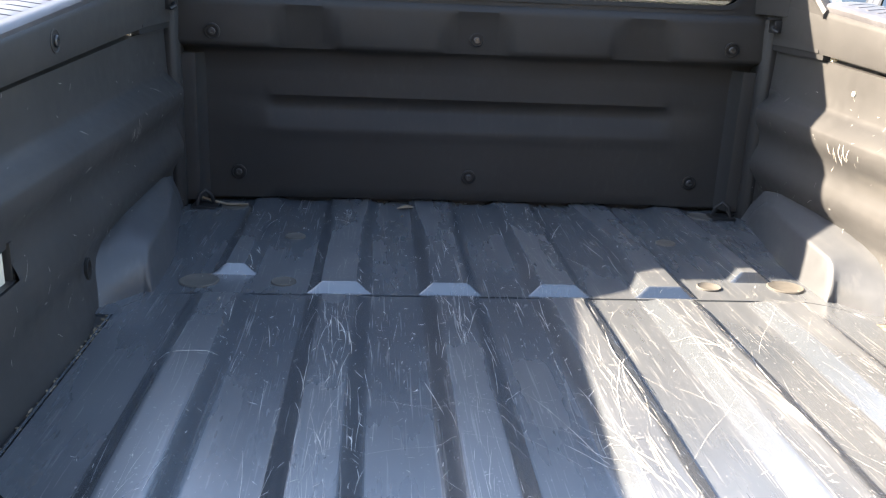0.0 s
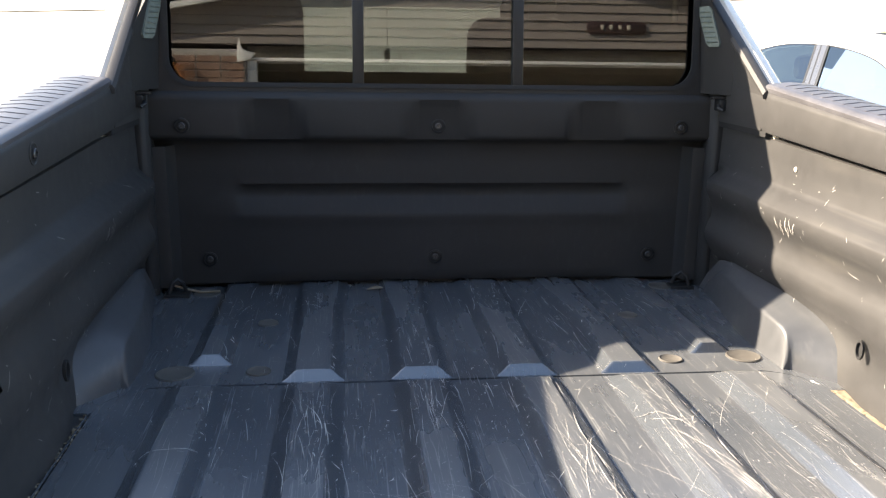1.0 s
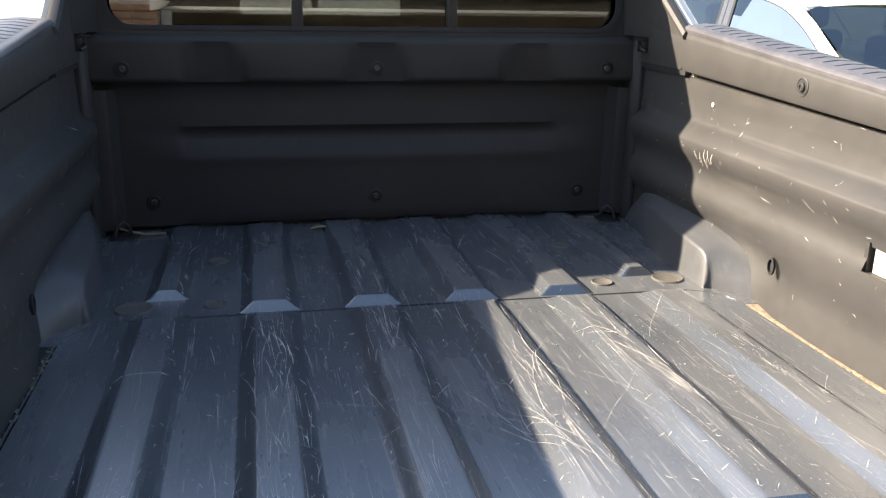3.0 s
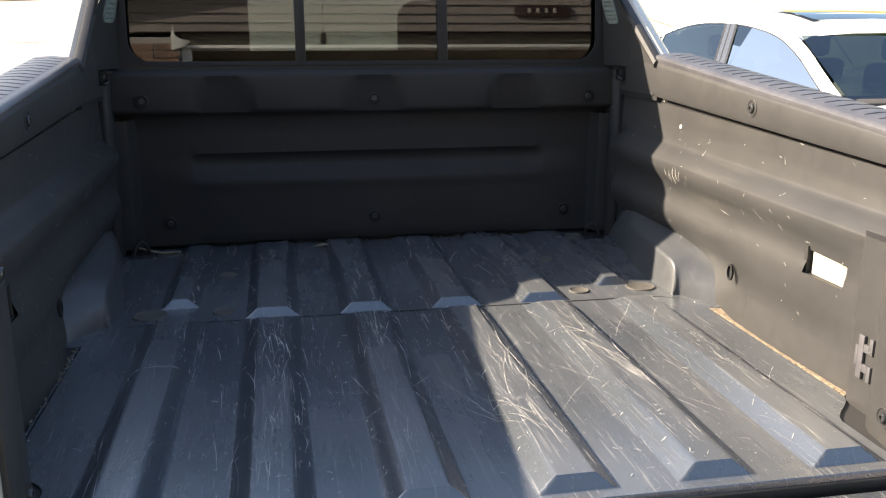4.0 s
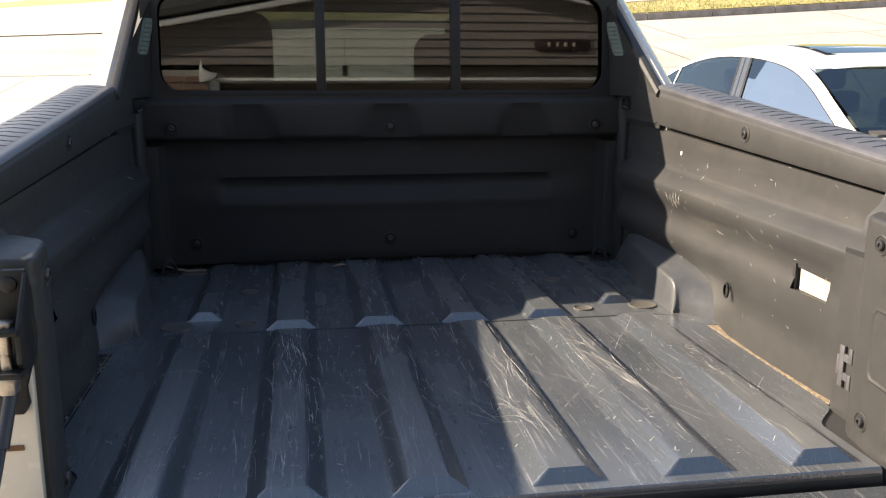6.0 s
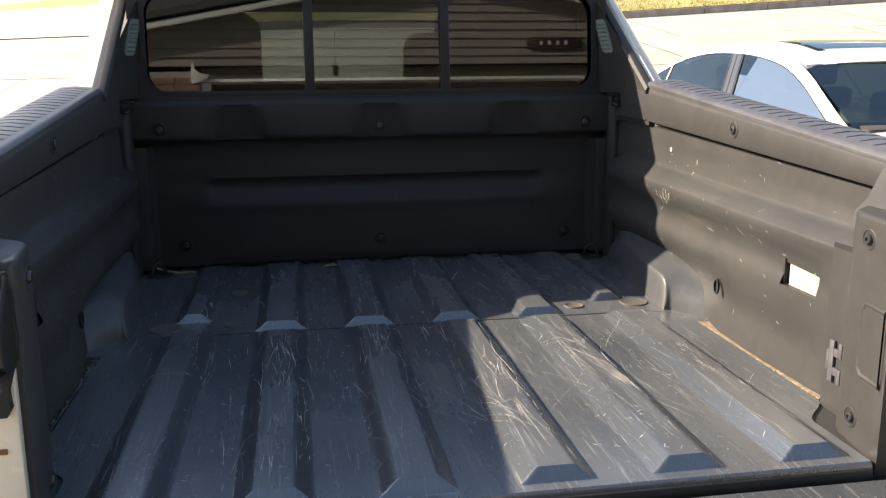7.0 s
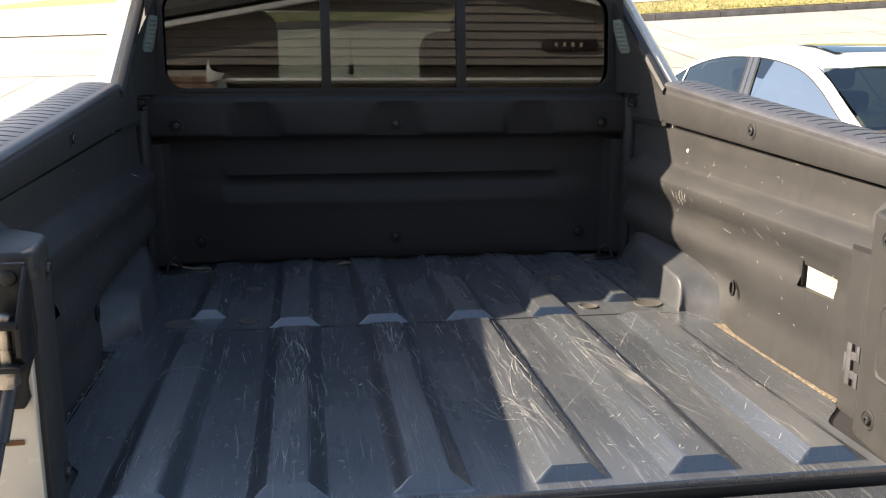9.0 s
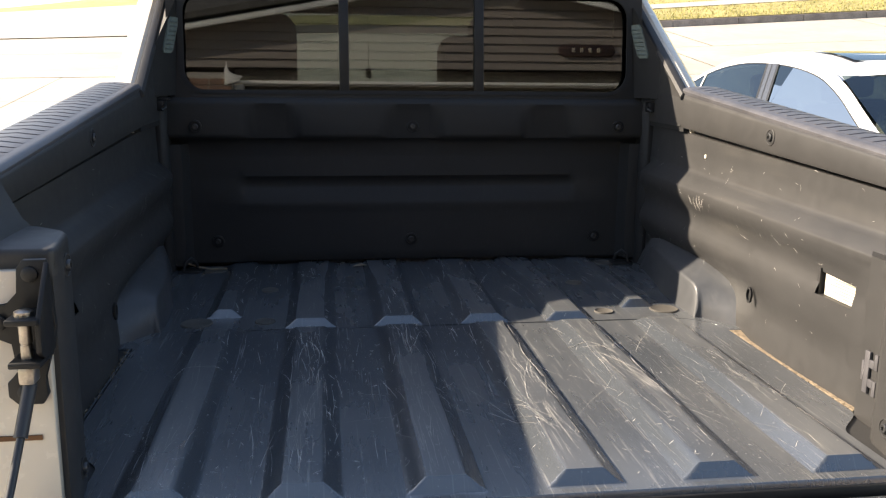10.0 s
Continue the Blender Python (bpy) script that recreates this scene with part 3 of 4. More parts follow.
# bulkhead
BY = 1.500
def bulkhead():
    bm = bmesh.new()
    # upper band with three set-back notches
    notches = [(-0.372, 0.052), (0.0, 0.058), (0.372, 0.052)]
    xsb = sorted({-0.645, 0.645, -0.61, 0.61} | {round(c + d * k, 4) for c, w in notches for d, k in ((w, 1), (w, -1), (w - 0.012, 1), (w - 0.012, -1), (w + 0.022, 1), (w + 0.022, -1), (w + 0.034, 1), (w + 0.034, -1), (w - 0.016, 1), (w - 0.016, -1), (w + 0.010, 1), (w + 0.010, -1))} | set(spread(-0.6, 0.6, 4)))

    def setback(x, low):
        d = 0.0
        for c, w in notches:
            a = abs(x - c)
            d = max(d, clamp(((w + (0.034 if low else 0.006)) - a) / 0.022))
        return 0.020 * d
    prof = [(1.30, 0.075, 0), (1.272, 0.040, 0), (1.262, 0.018, 0), (1.252, 0.004, 0), (1.243, 0.0, 0), (1.236, 0.0, 0.15), (1.222, 0.0, 0.55), (1.165, -0.004, 1), (1.157, -0.001, 1), (1.152, 0.008, 0.6), (1.146, 0.036, 0), (1.135, 0.044, 0), (1.10, 0.046, 0)]
    rows = []
    for z, dy, n in prof:
        rows.append([(x, BY + dy + n * setback(x, z < 1.19), z) for x in xsb])
    sheet(rows, bm)
    upper = part("upper_panel", bm, BULK, truck, "black plastic upper bulkhead panel with notches", angle=45)
    # lower panel with one long pressed groove
    xl = [-0.655, -0.615, -0.606, -0.600, -0.590, -0.47, -0.455, -0.44, 0, 0.44, 0.455, 0.47, 0.590, 0.600, 0.606, 0.615, 0.655]
    zl = [(1.135, 0), (1.11, 0), (1.07, 0), (1.047, 0), (1.036, 0.75), (1.022, 1.0), (1.012, 0.9), (0.978, -0.2), (0.966, -0.25), (0.955, -0.1), (0.94, 0), (0.90, 0), (0.84, 0), (0.822, 0.1), (0.812, 0.4)]
    rows = []
    for z, g in zl:
        row = []
        for x in xl:
            a = abs(x)
            col = -0.036 if a > 0.614 else (-0.033 if a > 0.605 else (-0.014 if a > 0.599 else 0.0))
            inside = 1.0 if a < 0.445 else (0.5 if a < 0.456 else 0.0)
            row.append((x, BY + 0.046 + col + 0.020 * g * inside, z))
        rows.append(row)
    lower = part("lower_panel", sheet(rows), BULK, truck, "black plastic lower bulkhead panel with a long groove", angle=45)
    part("bulkhead_back", box(-0.70, 0.70, BY + 0.075, BY + 0.10, 0.60, 1.27), TRIM, truck)
    for x, y, z, p in ((-0.565, BY - 0.003, 1.183, upper), (0.0, BY + 0.0165, 1.183, upper), (0.565, BY - 0.003, 1.183, upper), (-0.525, BY + 0.046, 0.870, lower), (0.0, BY + 0.046, 0.870, lower), (0.525, BY + 0.046, 0.870, lower)):
        m = pose(x, y, z, 90, 0, 0)
        part("bolt_cup", lathe([(0.017, -0.001), (0.017, 0.003), (0.0145, 0.004), (0.013, 0.0005), (0.001, 0.0005)], m), TRIM, p)
        part("bolt", lathe([(0.0075, 0.0), (0.0075, 0.005), (0.006, 0.0065), (0.0035, 0.0065), (0.003, 0.003), (0.0005, 0.003)], m, 10), BOLT, p)
    # inner corner posts
    for s in (-1, 1):
        part("corner_post", prism([(s * 0.640, 1.488), (s * 0.650, 1.482), (s * 0.665, 1.484), (s * 0.665, 1.56), (s * 0.635, 1.56), (s * 0.633, 1.50)], 2, 0.80, 1.262, 0.003), BULK, truck)
    return upper, lower


upper_panel, lower_panel = bulkhead()


def tie_down(s):
    """A small bent cleat in the lower corner of the bulkhead."""
    bm = tube([(s * 0.575, 1.505, 0.802), (s * 0.580, 1.498, 0.825), (s * 0.592, 1.492, 0.838), (s * 0.604, 1.486, 0.828), (s * 0.610, 1.482, 0.803)], 0.0045)
    part("tie_down", bm, TRIM, truck, "black wire tie-down loop")
    bm = box(s * 0.565, s * 0.62, 1.47, 1.515, 0.800, 0.806, 0.0015)
    part("tie_down_foot", bm, TRIM, truck)
    # hook where rail and bulkhead meet
    bm = box(s * 0.618, s * 0.660, 1.452, 1.472, 1.252, 1.258, 0.0015)
    box(s * 0.632, s * 0.652, 1.448, 1.478, 1.225, 1.252, 0.003, bm)
    tube([(s * 0.630, 1.450, 1.238), (s * 0.626, 1.438, 1.234), (s * 0.634, 1.430, 1.228)], 0.004, bm=bm)
    part("corner_hook", bm, TRIM, truck, "black moulded hook")


tie_down(-1), tie_down(1)


# sail panels beside the rear window
def sail_line(y):
    return 1.292 + (y - 1.288) * 0.62


def sail(s):
    inner = [(1.272, 1.2005), (1.60, 1.2005), (1.80, 1.42), (1.80, sail_line(1.80) - 0.002), (1.272, sail_line(1.272) - 0.002)]
    bm = prism(inner, 0, s * 0.6486, s * 0.662)
    face = part("sail_panel", bm, LINER, truck, "dark plastic sail panel beside the rear window")
    # rounded edge strip along the slope
    rows = []
    for y in spread(1.262, 1.95, 10):
        z = sail_line(y)
        rows.append([(s * 0.642, y, z - 0.010), (s * 0.641, y, z - 0.002), (s * 0.646, y, z + 0.006), (s * 0.656, y, z + 0.009), (s * 0.664, y, z + 0.006), (s * 0.664, y, z - 0.012)])
    part("edge_strip", sheet(rows, closed=True, caps=True), LINER, face)
    # painted outer buttress
    rows = []
    for y in spread(1.245, 2.02, 12):
        z = sail_line(y) - 0.006
        zz = min(z, 1.62)
        rows.append([(s * 0.667, y, 0.9), (s * 0.667, y, zz + 0.004), (s * 0.675, y, zz + 0.010), (s * 0.692, y, zz + 0.006), (s * 0.715, y, zz - 0.02), (s * 0.740, y, zz - 0.07), (s * 0.79, y, 1.15), (s * 0.83, y, 1.0), (s * 0.83, y, 0.9)])
    part("buttress", sheet(rows, closed=True, caps=True), PAINT, truck, "cream painted flying buttress")
    # slanting corner filler with the clear cargo lamp
    foot = [(s * 0.649, 1.425), (s * 0.604, 1.530), (s * 0.604, 1.60), (s * 0.649, 1.60)]
    filler = sheet([[(x, y, 1.262) for x, y in foot], [(x, y, z) for (x, y), z in zip(foot, (sail_line(1.425) - 0.006, 1.50, 1.52, 1.48))]], closed=True, caps=True)
    part("corner_filler", filler, BULK, face)
    along = Vector((s * -0.045, 0.105, 0)).normalized()
    out = Vector((s * -0.105, -0.045, 0)).normalized()
    base = Vector((s * 0.649, 1.425, 0)) + along * 0.045
    shape = [(u + 0.45 * (z - 1.355), z + 0.012) for u, z in ((-0.004, 1.364), (0.002, 1.356), (0.030, 1.355), (0.037, 1.364), (0.037, 1.434), (0.031, 1.444), (0.002, 1.445), (-0.004, 1.436))]
    rows = [[base + along * u + out * d + Vector((0, 0, z)) for u, z in shape] for d in (-0.004, 0.005)]
    lens = part("cargo_lamp", sheet(rows, closed=True, caps=True), LENS, face, "clear ribbed cargo lamp lens")
    bm = bmesh.new()
    for k in range(7):
        z = 1.376 + k * 0.0110
        sheet([[base + along * (u + 0.45 * (zz - 1.367)) + out * d + Vector((0, 0, zz)) for u in (0.001, 0.032)] for d, zz in ((0.005, z), (0.0075, z + 0.002), (0.005, z + 0.005))], bm)
    part("lens_rib", bm, LENS, lens)


sail(-1), sail(1)

# cab back with the rear window, leaning forward at its top
TILTED = pose(0, 1.520, 1.262, -6, 0, 0)


def outline(x0, x1, z0, z1, r, n=6):
    pts = []
    for cx, cz, a0 in ((x1 - r, z0 + r, -90), (x1 - r, z1 - r, 0), (x0 + r, z1 - r, 90), (x0 + r, z0 + r, 180)):
        for k in range(n + 1):
            a = radians(a0 + 90 * k / n)
            pts.append((cx + r * math.cos(a), cz + r * math.sin(a)))
    return pts


def ring(outer, inner, y0, y1, m, bm=None):
    out = bm or bmesh.new()
    tmp = sheet([[(x, y1, z) for x, z in outer], [(x, y0, z) for x, z in outer], [(x, y0, z) for x, z in inner], [(x, y1, z) for x, z in inner], [(x, y1, z) for x, z in outer]], closed=True)
    bmesh.ops.remove_doubles(tmp, verts=tmp.verts, dist=1e-5)
    return merge(out, tmp, m)


rear_window = part("rear_window", ring(outline(-0.630, 0.630, -0.012, 0.335, 0.02), outline(-0.600, 0.600, 0.006, 0.272, 0.06), -0.008, 0.04, TILTED), TRIM, truck, "black framed tinted sliding rear window")
part("seal", ring(outline(-0.602, 0.602, 0.004, 0.274, 0.062), outline(-0.588, 0.588, 0.014, 0.262, 0.052), -0.012, -0.004, TILTED), GAP, rear_window)
for x0, x1 in ((-0.598, -0.180), (-0.180, 0.180), (0.180, 0.598)):
    bm = bmesh.new()
    tmp = bmesh.new()
    box(x0, x1, 0.008, 0.0085, 0.006, 0.272, bm=tmp)
    merge(bm, tmp, TILTED)
    pane = part("pane", bm, TINT, rear_window, "dark tinted glass", smooth=False)
for x in (-0.180, 0.180):
    bm = bmesh.new()
    tmp = bmesh.new()
    box(x - 0.0125, x + 0.0125, -0.006, 0.012, 0.004, 0.275, 0.003, bm=tmp)
    merge(bm, tmp, TILTED)
    part("divider", bm, TRIM, rear_window)
for s in (-1, 1):
    bm = bmesh.new()
    tmp = bmesh.new()
    box(s * 0.558, s * 0.60, 0.0088, 0.0098, 0.006, 0.272, bm=tmp)
    merge(bm, tmp, TILTED)
    part("glass_border", bm, GAP, rear_window, smooth=False)

# cab shell
part("roof", prism([(1.610, 1.555), (1.610, 1.598), (1.65, 1.618), (2.2, 1.645), (2.8, 1.632), (3.05, 1.587), (3.05, 1.560), (2.8, 1.597), (1.7, 1.585)], 0, -0.68, 0.68, 0.004), PAINT, truck, "cream painted cab roof")
for s in (-1, 1):
    part("cab_side", prism([(1.60, 0.45), (1.60, 1.18), (3.55, 1.08), (3.55, 0.45)], 0, s * 0.80, s * 0.83, 0.004), PAINT, truck)
    part("window_post", prism([(1.81, 1.16), (1.83, 1.59), (1.92, 1.60), (1.95, 1.15)], 0, s * 0.70, s * 0.74, 0.004), TRIM, truck)
    part("door_post", prism([(2.42, 1.12), (2.44, 1.60), (2.52, 1.60), (2.54, 1.12)], 0, s * 0.70, s * 0.74, 0.004), TRIM, truck)
    part("screen_post", prism([(3.02, 1.58), (3.10, 1.58), (3.72, 1.08), (3.62, 1.08)], 0, s * 0.66, s * 0.72, 0.004), TRIM, truck)
    pane = part("side_glass", prism([(1.88, 1.15), (1.84, 1.595), (3.04, 1.58), (3.62, 1.08)], 0, s * 0.715, s * 0.718), TINT, truck, smooth=False)
bm = sheet([[(-0.66, 3.06, 1.575), (0.66, 3.06, 1.575)], [(-0.70, 3.68, 1.08), (0.70, 3.68, 1.08)]])
screen = part("windscreen", bm, CLEAR, truck, smooth=False)
screen.visible_shadow = False
part("dashboard", prism([(3.10, 0.7), (3.12, 1.02), (3.25, 1.08), (3.68, 1.07), (3.68, 0.7)], 0, -0.70, 0.70, 0.01), DARKSEAT, truck)
part("bonnet", prism([(3.60, 0.55), (3.60, 1.06), (3.72, 1.08), (4.2, 1.05), (4.50, 0.96), (4.60, 0.80), (4.62, 0.45), (3.7, 0.45)], 0, -0.80, 0.80, 0.03), PAINT, truck, "cream painted bonnet")
part("cab_floor", box(-0.80, 0.80, 1.60, 3.60, 0.42, 0.48), TRIM, truck)


def seat(x, y, w, mat, rest):
    """A seat with backrest and headrest, leaning back a little."""
    base = part("seat", box(x - w, x + w, y + 0.02, y + 0.52, 0.62, 0.80, 0.05), mat, truck, "cloth seat")
    bm = bmesh.new()
    tmp = bmesh.new()
    box(-w, w, -0.06, 0.06, 0.0, 0.50, 0.05, tmp)
    merge(bm, tmp, pose(x, y + 0.04, 0.74, 12, 0, 0))
    part("backrest", bm, mat, base)
    bm = bmesh.new()
    tmp = bmesh.new()
    box(-rest, rest, -0.05, 0.05, 0.0, 0.30, 0.049, tmp, 3)
    merge(bm, tmp, pose(x, y - 0.07, 1.23, 6, 0, 0))
    part("headrest", bm, mat, base)
    for k in (-0.05, 0.05):
        part("headrest_post", tube([(x + k, y - 0.05, 1.20), (x + k, y - 0.065, 1.26)], 0.006), STEEL, base)


for x in (-0.50, 0.44):
    seat(x, 2.55, 0.20, DARKSEAT, 0.14)


def rear_seat(x0, x1, top, rests):
    base = part("rear_seat", box(x0, x1, 1.86, 2.20, 0.62, 0.78, 0.05), DARKSEAT, truck, "dark cloth rear seat")
    part("backrest", box(x0, x1, 1.74, 1.86, 0.70, top, 0.05, segments=4), DARKSEAT, base)
    for x, z in rests:
        part("headrest", box(x - 0.15, x + 0.15, 1.74, 1.85, top - 0.06, z, 0.045, segments=3), DARKSEAT, base)


rear_seat(-0.69, -0.310, 1.485, [(-0.52, 1.555)])
rear_seat(0.102, 0.69, 1.43, [(0.48, 1.545)])
part("sun_visor", box(-0.66, 0.66, 2.93, 2.96, 1.548, 1.585, 0.008), DARKSEAT, truck)
part("pendant_string", tube([(-0.043, 3.0, 1.585), (-0.043, 3.0, 1.33)], 0.0015, 6), TRIM, truck)
part("pendant", lathe([(0.004, 0.0), (0.012, 0.004), (0.013, 0.04), (0.005, 0.05)], pose(-0.043, 3.0, 1.285), 10), TRIM, truck, "small dark pendant hanging behind the windscreen")


# rear corner trims, jamb, cable
def corner(s):
    w = 0.018 if s > 0 else 0.0
    poly = [(s * (x + w), y) for x, y in ((0.602, 0.345), (0.563, 0.312), (0.553, 0.292), (0.540, 0.20), (0.544, 0.188), (0.78, 0.188), (0.78, 0.345))]
    bm = sheet([[(x, y, z) for x, y in poly] for z in (0.775, 1.11, 1.136)], closed=True, caps=True)
    tmp = bm
    bmesh.ops.bevel(tmp, geom=[e for e in tmp.edges if all(v.co.z > 1.10 for v in e.verts)], offset=0.007, segments=3, affect="EDGES", profile=0.5)
    trim = part("corner_trim", tmp, LINER, truck, "dark plastic trim over the bed's rear corner", angle=30)
    # slope from the trim up to the rail
    rows = [[(s * x, y, z) for x, z in ((0.600, 1.10), (0.606, 1.126), (0.625, 1.145), (0.648, rail_z(y) - 0.012), (0.70, rail_z(y) - 0.012), (0.70, 1.10))] for y in (0.19, 0.25, 0.30, 0.35)]
    part("rail_shoulder", sheet(rows, closed=True, caps=True), LINER, trim)
    wall_bolt(s, 0.252, 1.103, 0.5465 + w, trim, 0.015)
    wall_bolt(s, 0.256, 0.836, 0.5468 + w, trim, 0.015)
    # pressed panel
    bm = bmesh.new()
    o = [(0.195, 0.90), (0.250, 0.90), (0.260, 0.912), (0.260, 1.004), (0.250, 1.016), (0.195, 1.016)]
    i = [(0.195, 0.910), (0.243, 0.910), (0.250, 0.918), (0.250, 0.998), (0.243, 1.006), (0.195, 1.006)]
    xx = lambda y, d: s * (0.540 + w + (y - 0.20) * 0.141 + d)
    sheet([[(xx(y, 0.001), y, z) for y, z in o], [(xx(y, -0.002), y, z) for y, z in [((a + c) / 2, (b + d) / 2) for (a, b), (c, d) in zip(o, i)]], [(xx(y, 0.001), y, z) for y, z in i]], bm, closed=True)
    if s > 0:
        part("pressed_rim", bm, LINER, trim)
    else:
        bm.free()
    e = 0.549 if s < 0 else 0.586
    jamb = part("jamb", prism([(s * e, 0.60), (s * (e + 0.002), 0.835), (s * e, 1.104), (s * (e + 0.009), 1.115), (s * 0.80, 1.112), (s * 0.80, 0.60)], 1, 0.176, 0.189, 0.002), PAINT, truck, "cream painted tailgate jamb with grime at a seam")
    return trim, jamb


corner_left, jamb_left = corner(-1)
corner_right, jamb_right = corner(1)
# grime on the jamb
part("grime", box(-0.66, -0.566, 0.1735, 0.1755, 0.912, 0.918), RUST, jamb_left)
# cable bracket on the jamb
before = set(bpy.data.objects)
plate = prism([(-0.580, 1.088), (-0.605, 1.088), (-0.612, 1.078), (-0.612, 1.050), (-0.625, 1.036), (-0.645, 1.034), (-0.645, 1.000), (-0.622, 0.992), (-0.618, 0.958), (-0.632, 0.945), (-0.632, 0.928), (-0.622, 0.918), (-0.595, 0.918), (-0.588, 0.93), (-0.592, 0.95), (-0.578, 0.99), (-0.574, 1.01)], 1, 0.166, 0.175, 0.0015)
bracket = part("cable_bracket", plate, TRIM, truck, "black steel tailgate cable bracket")
part("bracket_side", prism([(0.12, 1.028), (0.166, 1.086), (0.166, 0.985), (0.13, 0.985), (0.118, 0.995)], 0, -0.582, -0.576, 0.001), TRIM, bracket)
part("upper_ear", box(-0.612, -0.578, 0.115, 0.166, 1.026, 1.033, 0.002), TRIM, bracket)
part("lower_ear", box(-0.612, -0.578, 0.115, 0.166, 0.978, 0.985, 0.002), TRIM, bracket)
part("pin", lathe([(0.0065, 0.0), (0.0065, 0.022), (0.0058, 0.0225), (0.0058, 0.024), (0.0068, 0.025), (0.0068, 0.052), (0.010, 0.054), (0.010, 0.060), (0.006, 0.062)], pose(-0.597, 0.135, 0.978)), STEEL, bracket, "worn steel hinge pin")
part("clevis", box(-0.606, -0.588, 0.124, 0.146, 0.956, 0.978, 0.004), STEEL, bracket)
for x, z in ((-0.597, 1.072), (-0.634, 1.017), (-0.612, 0.934)):
    part("bolt", lathe([(0.009, 0.0), (0.009, 0.004), (0.006, 0.006), (0.001, 0.006)], pose(x, 0.166, z, 90, 0, 0), 12), TRIM, bracket)
for s in (-1,):
    cable = part("tailgate_cable", tube([(s * 0.597, 0.134, 0.945), (s * 0.600, 0.110, 0.915), (s * 0.604, 0.08, 0.870), (s * 0.608, 0.04, 0.82), (s * 0.614, -0.02, 0.775)], 0.0045, 10), CABLE, truck, "dark sheathed tailgate cable")
    part("cable_sleeve", tube([(s * 0.597, 0.136, 0.955), (s * 0.599, 0.118, 0.928), (s * 0.601, 0.103, 0.905)], 0.0075, 10), CABLE, cable)

for ob in set(bpy.data.objects) - before:
    ob.data.transform(Matrix.Translation((0.036, 0, 0.041)))

# tailgate, let down
gate = part("tailgate", box(-0.628, 0.628, -0.40, 0.1685, 0.70, 0.784, 0.010), FLOOR, truck, "scratched dark tailgate lying open")
bm = bmesh.new()
for c in (-0.42, 0.0, 0.42):
    o = outline(c - 0.17, c + 0.17, -0.33, 0.11, 0.03, 4)
    i = outline(c - 0.155, c + 0.155, -0.315, 0.095, 0.02, 4)
    sheet([[(x, y, 0.7835) for x, y in o], [(x, y, 0.790) for x, y in [((a + e) / 2, (b + d) / 2) for (a, b), (e, d) in zip(o, i)]], [(x, y, 0.7835) for x, y in i]], bm, closed=True)
part("pressed_rim", bm, FLOOR, gate)
part("hinge_strip", box(-0.60, 0.60, 0.150, 0.182, 0.735, 0.752, 0.003), GAP, truck)
part("lid_lip", box(-0.55, 0.55, 0.176, 0.1815, 0.762, 0.792, 0.0015), TRIM, lid)

# outer bed sides, bumper, wheels
for s in (-1, 1):
    bm = prism([(0.19, 0.50), (0.19, 1.10), (0.21, rail_z(0.2) - 0.035), (1.26, rail_z(1.26) - 0.035), (1.60, 1.15), (1.60, 0.50), (1.30, 0.50), (1.22, 0.66), (1.08, 0.76), (0.90, 0.80), (0.72, 0.76), (0.58, 0.66), (0.50, 0.50)], 0, s * 0.76, s * 0.84, 0.01)
    part("bed_side", bm, PAINT, truck, "cream painted outer bed side")
part("rear_bumper", box(-0.86, 0.86, -0.02, 0.17, 0.42, 0.62, 0.03), PAINT, truck)
part("chassis", box(-0.70, 0.70, 0.1, 4.4, 0.40, 0.60, 0.02), TRIM, truck)
for y in (0.90, 3.95):
    for s in (-1, 1):
        tyre = part("tyre", lathe([(0.20, -0.11), (0.33, -0.115), (0.36, -0.09), (0.36, 0.09), (0.33, 0.115), (0.20, 0.11)], pose(s * 0.78, y, 0.36, 0, 90, 0), 28), TYRE, truck)
        part("rim", lathe([(0.21, -0.09), (0.20, 0.10), (0.15, 0.07), (0.05, 0.09), (0.01, 0.09)], pose(s * 0.78, y, 0.36, 0, s * 90, 0), 20), RIM, tyre)


# ---- scratches and dirt in the bed ----
def scratch(bm, x, y, a, length, width, bend, rng):
    lift = rng.uniform(0.0004, 0.0016)
    n = max(3, int(length / 0.012))
    pts = []
    for k in range(n + 1):
        pts.append((x, y))
        a += bend / n + rng.gauss(0, 0.018)
        x += math.cos(a) * length / n
        y += math.sin(a) * length / n
    row = []
    for k, (px, py) in enumerate(pts):
        if not (0.20 < py < 1.54 and abs(px) < (0.54 if py < 0.4 else 0.57)) or abs(py - SEAM) < 0.012:
            row = []
            continue
        q = pts[min(k + 1, n)] if k < n else pts[k - 1]
        dx, dy = q[0] - px, q[1] - py
        l = math.hypot(dx, dy) or 1
        w = width * (0.25 + 0.75 * math.sin(math.pi * (k + 0.3) / (n + 0.6))) * rng.uniform(0.4, 1.1)
        z = FZ + rib_height(px, py, py > SEAM) + lift
        pair = (bm.verts.new((px - dy / l * w, py + dx / l * w, z)), bm.verts.new((px + dy / l * w, py - dx / l * w, z)))
        if row:
            bm.faces.new((row[0], row[1], pair[1], pair[0]))
        row = pair


rng = random.Random(11)
bm = bmesh.new()
# fine lengthwise rubbing on the ribs and between them
for c, count in zip(RIBS, (40, 120, 100, 120, 100, 90)):
    for i in range(count):
        y = rng.uniform(0.23, 0.92) if rng.random() < 0.8 else rng.uniform(0.98, 1.45)
        scratch(bm, c + rng.gauss(0, 0.022 if i % 4 else 0.06), y, radians(rng.gauss(91, 2.5 if rng.random() < 0.88 else 12)), rng.uniform(0.01, 0.13), rng.uniform(0.00010, 0.00032), rng.gauss(0, 0.12), rng)
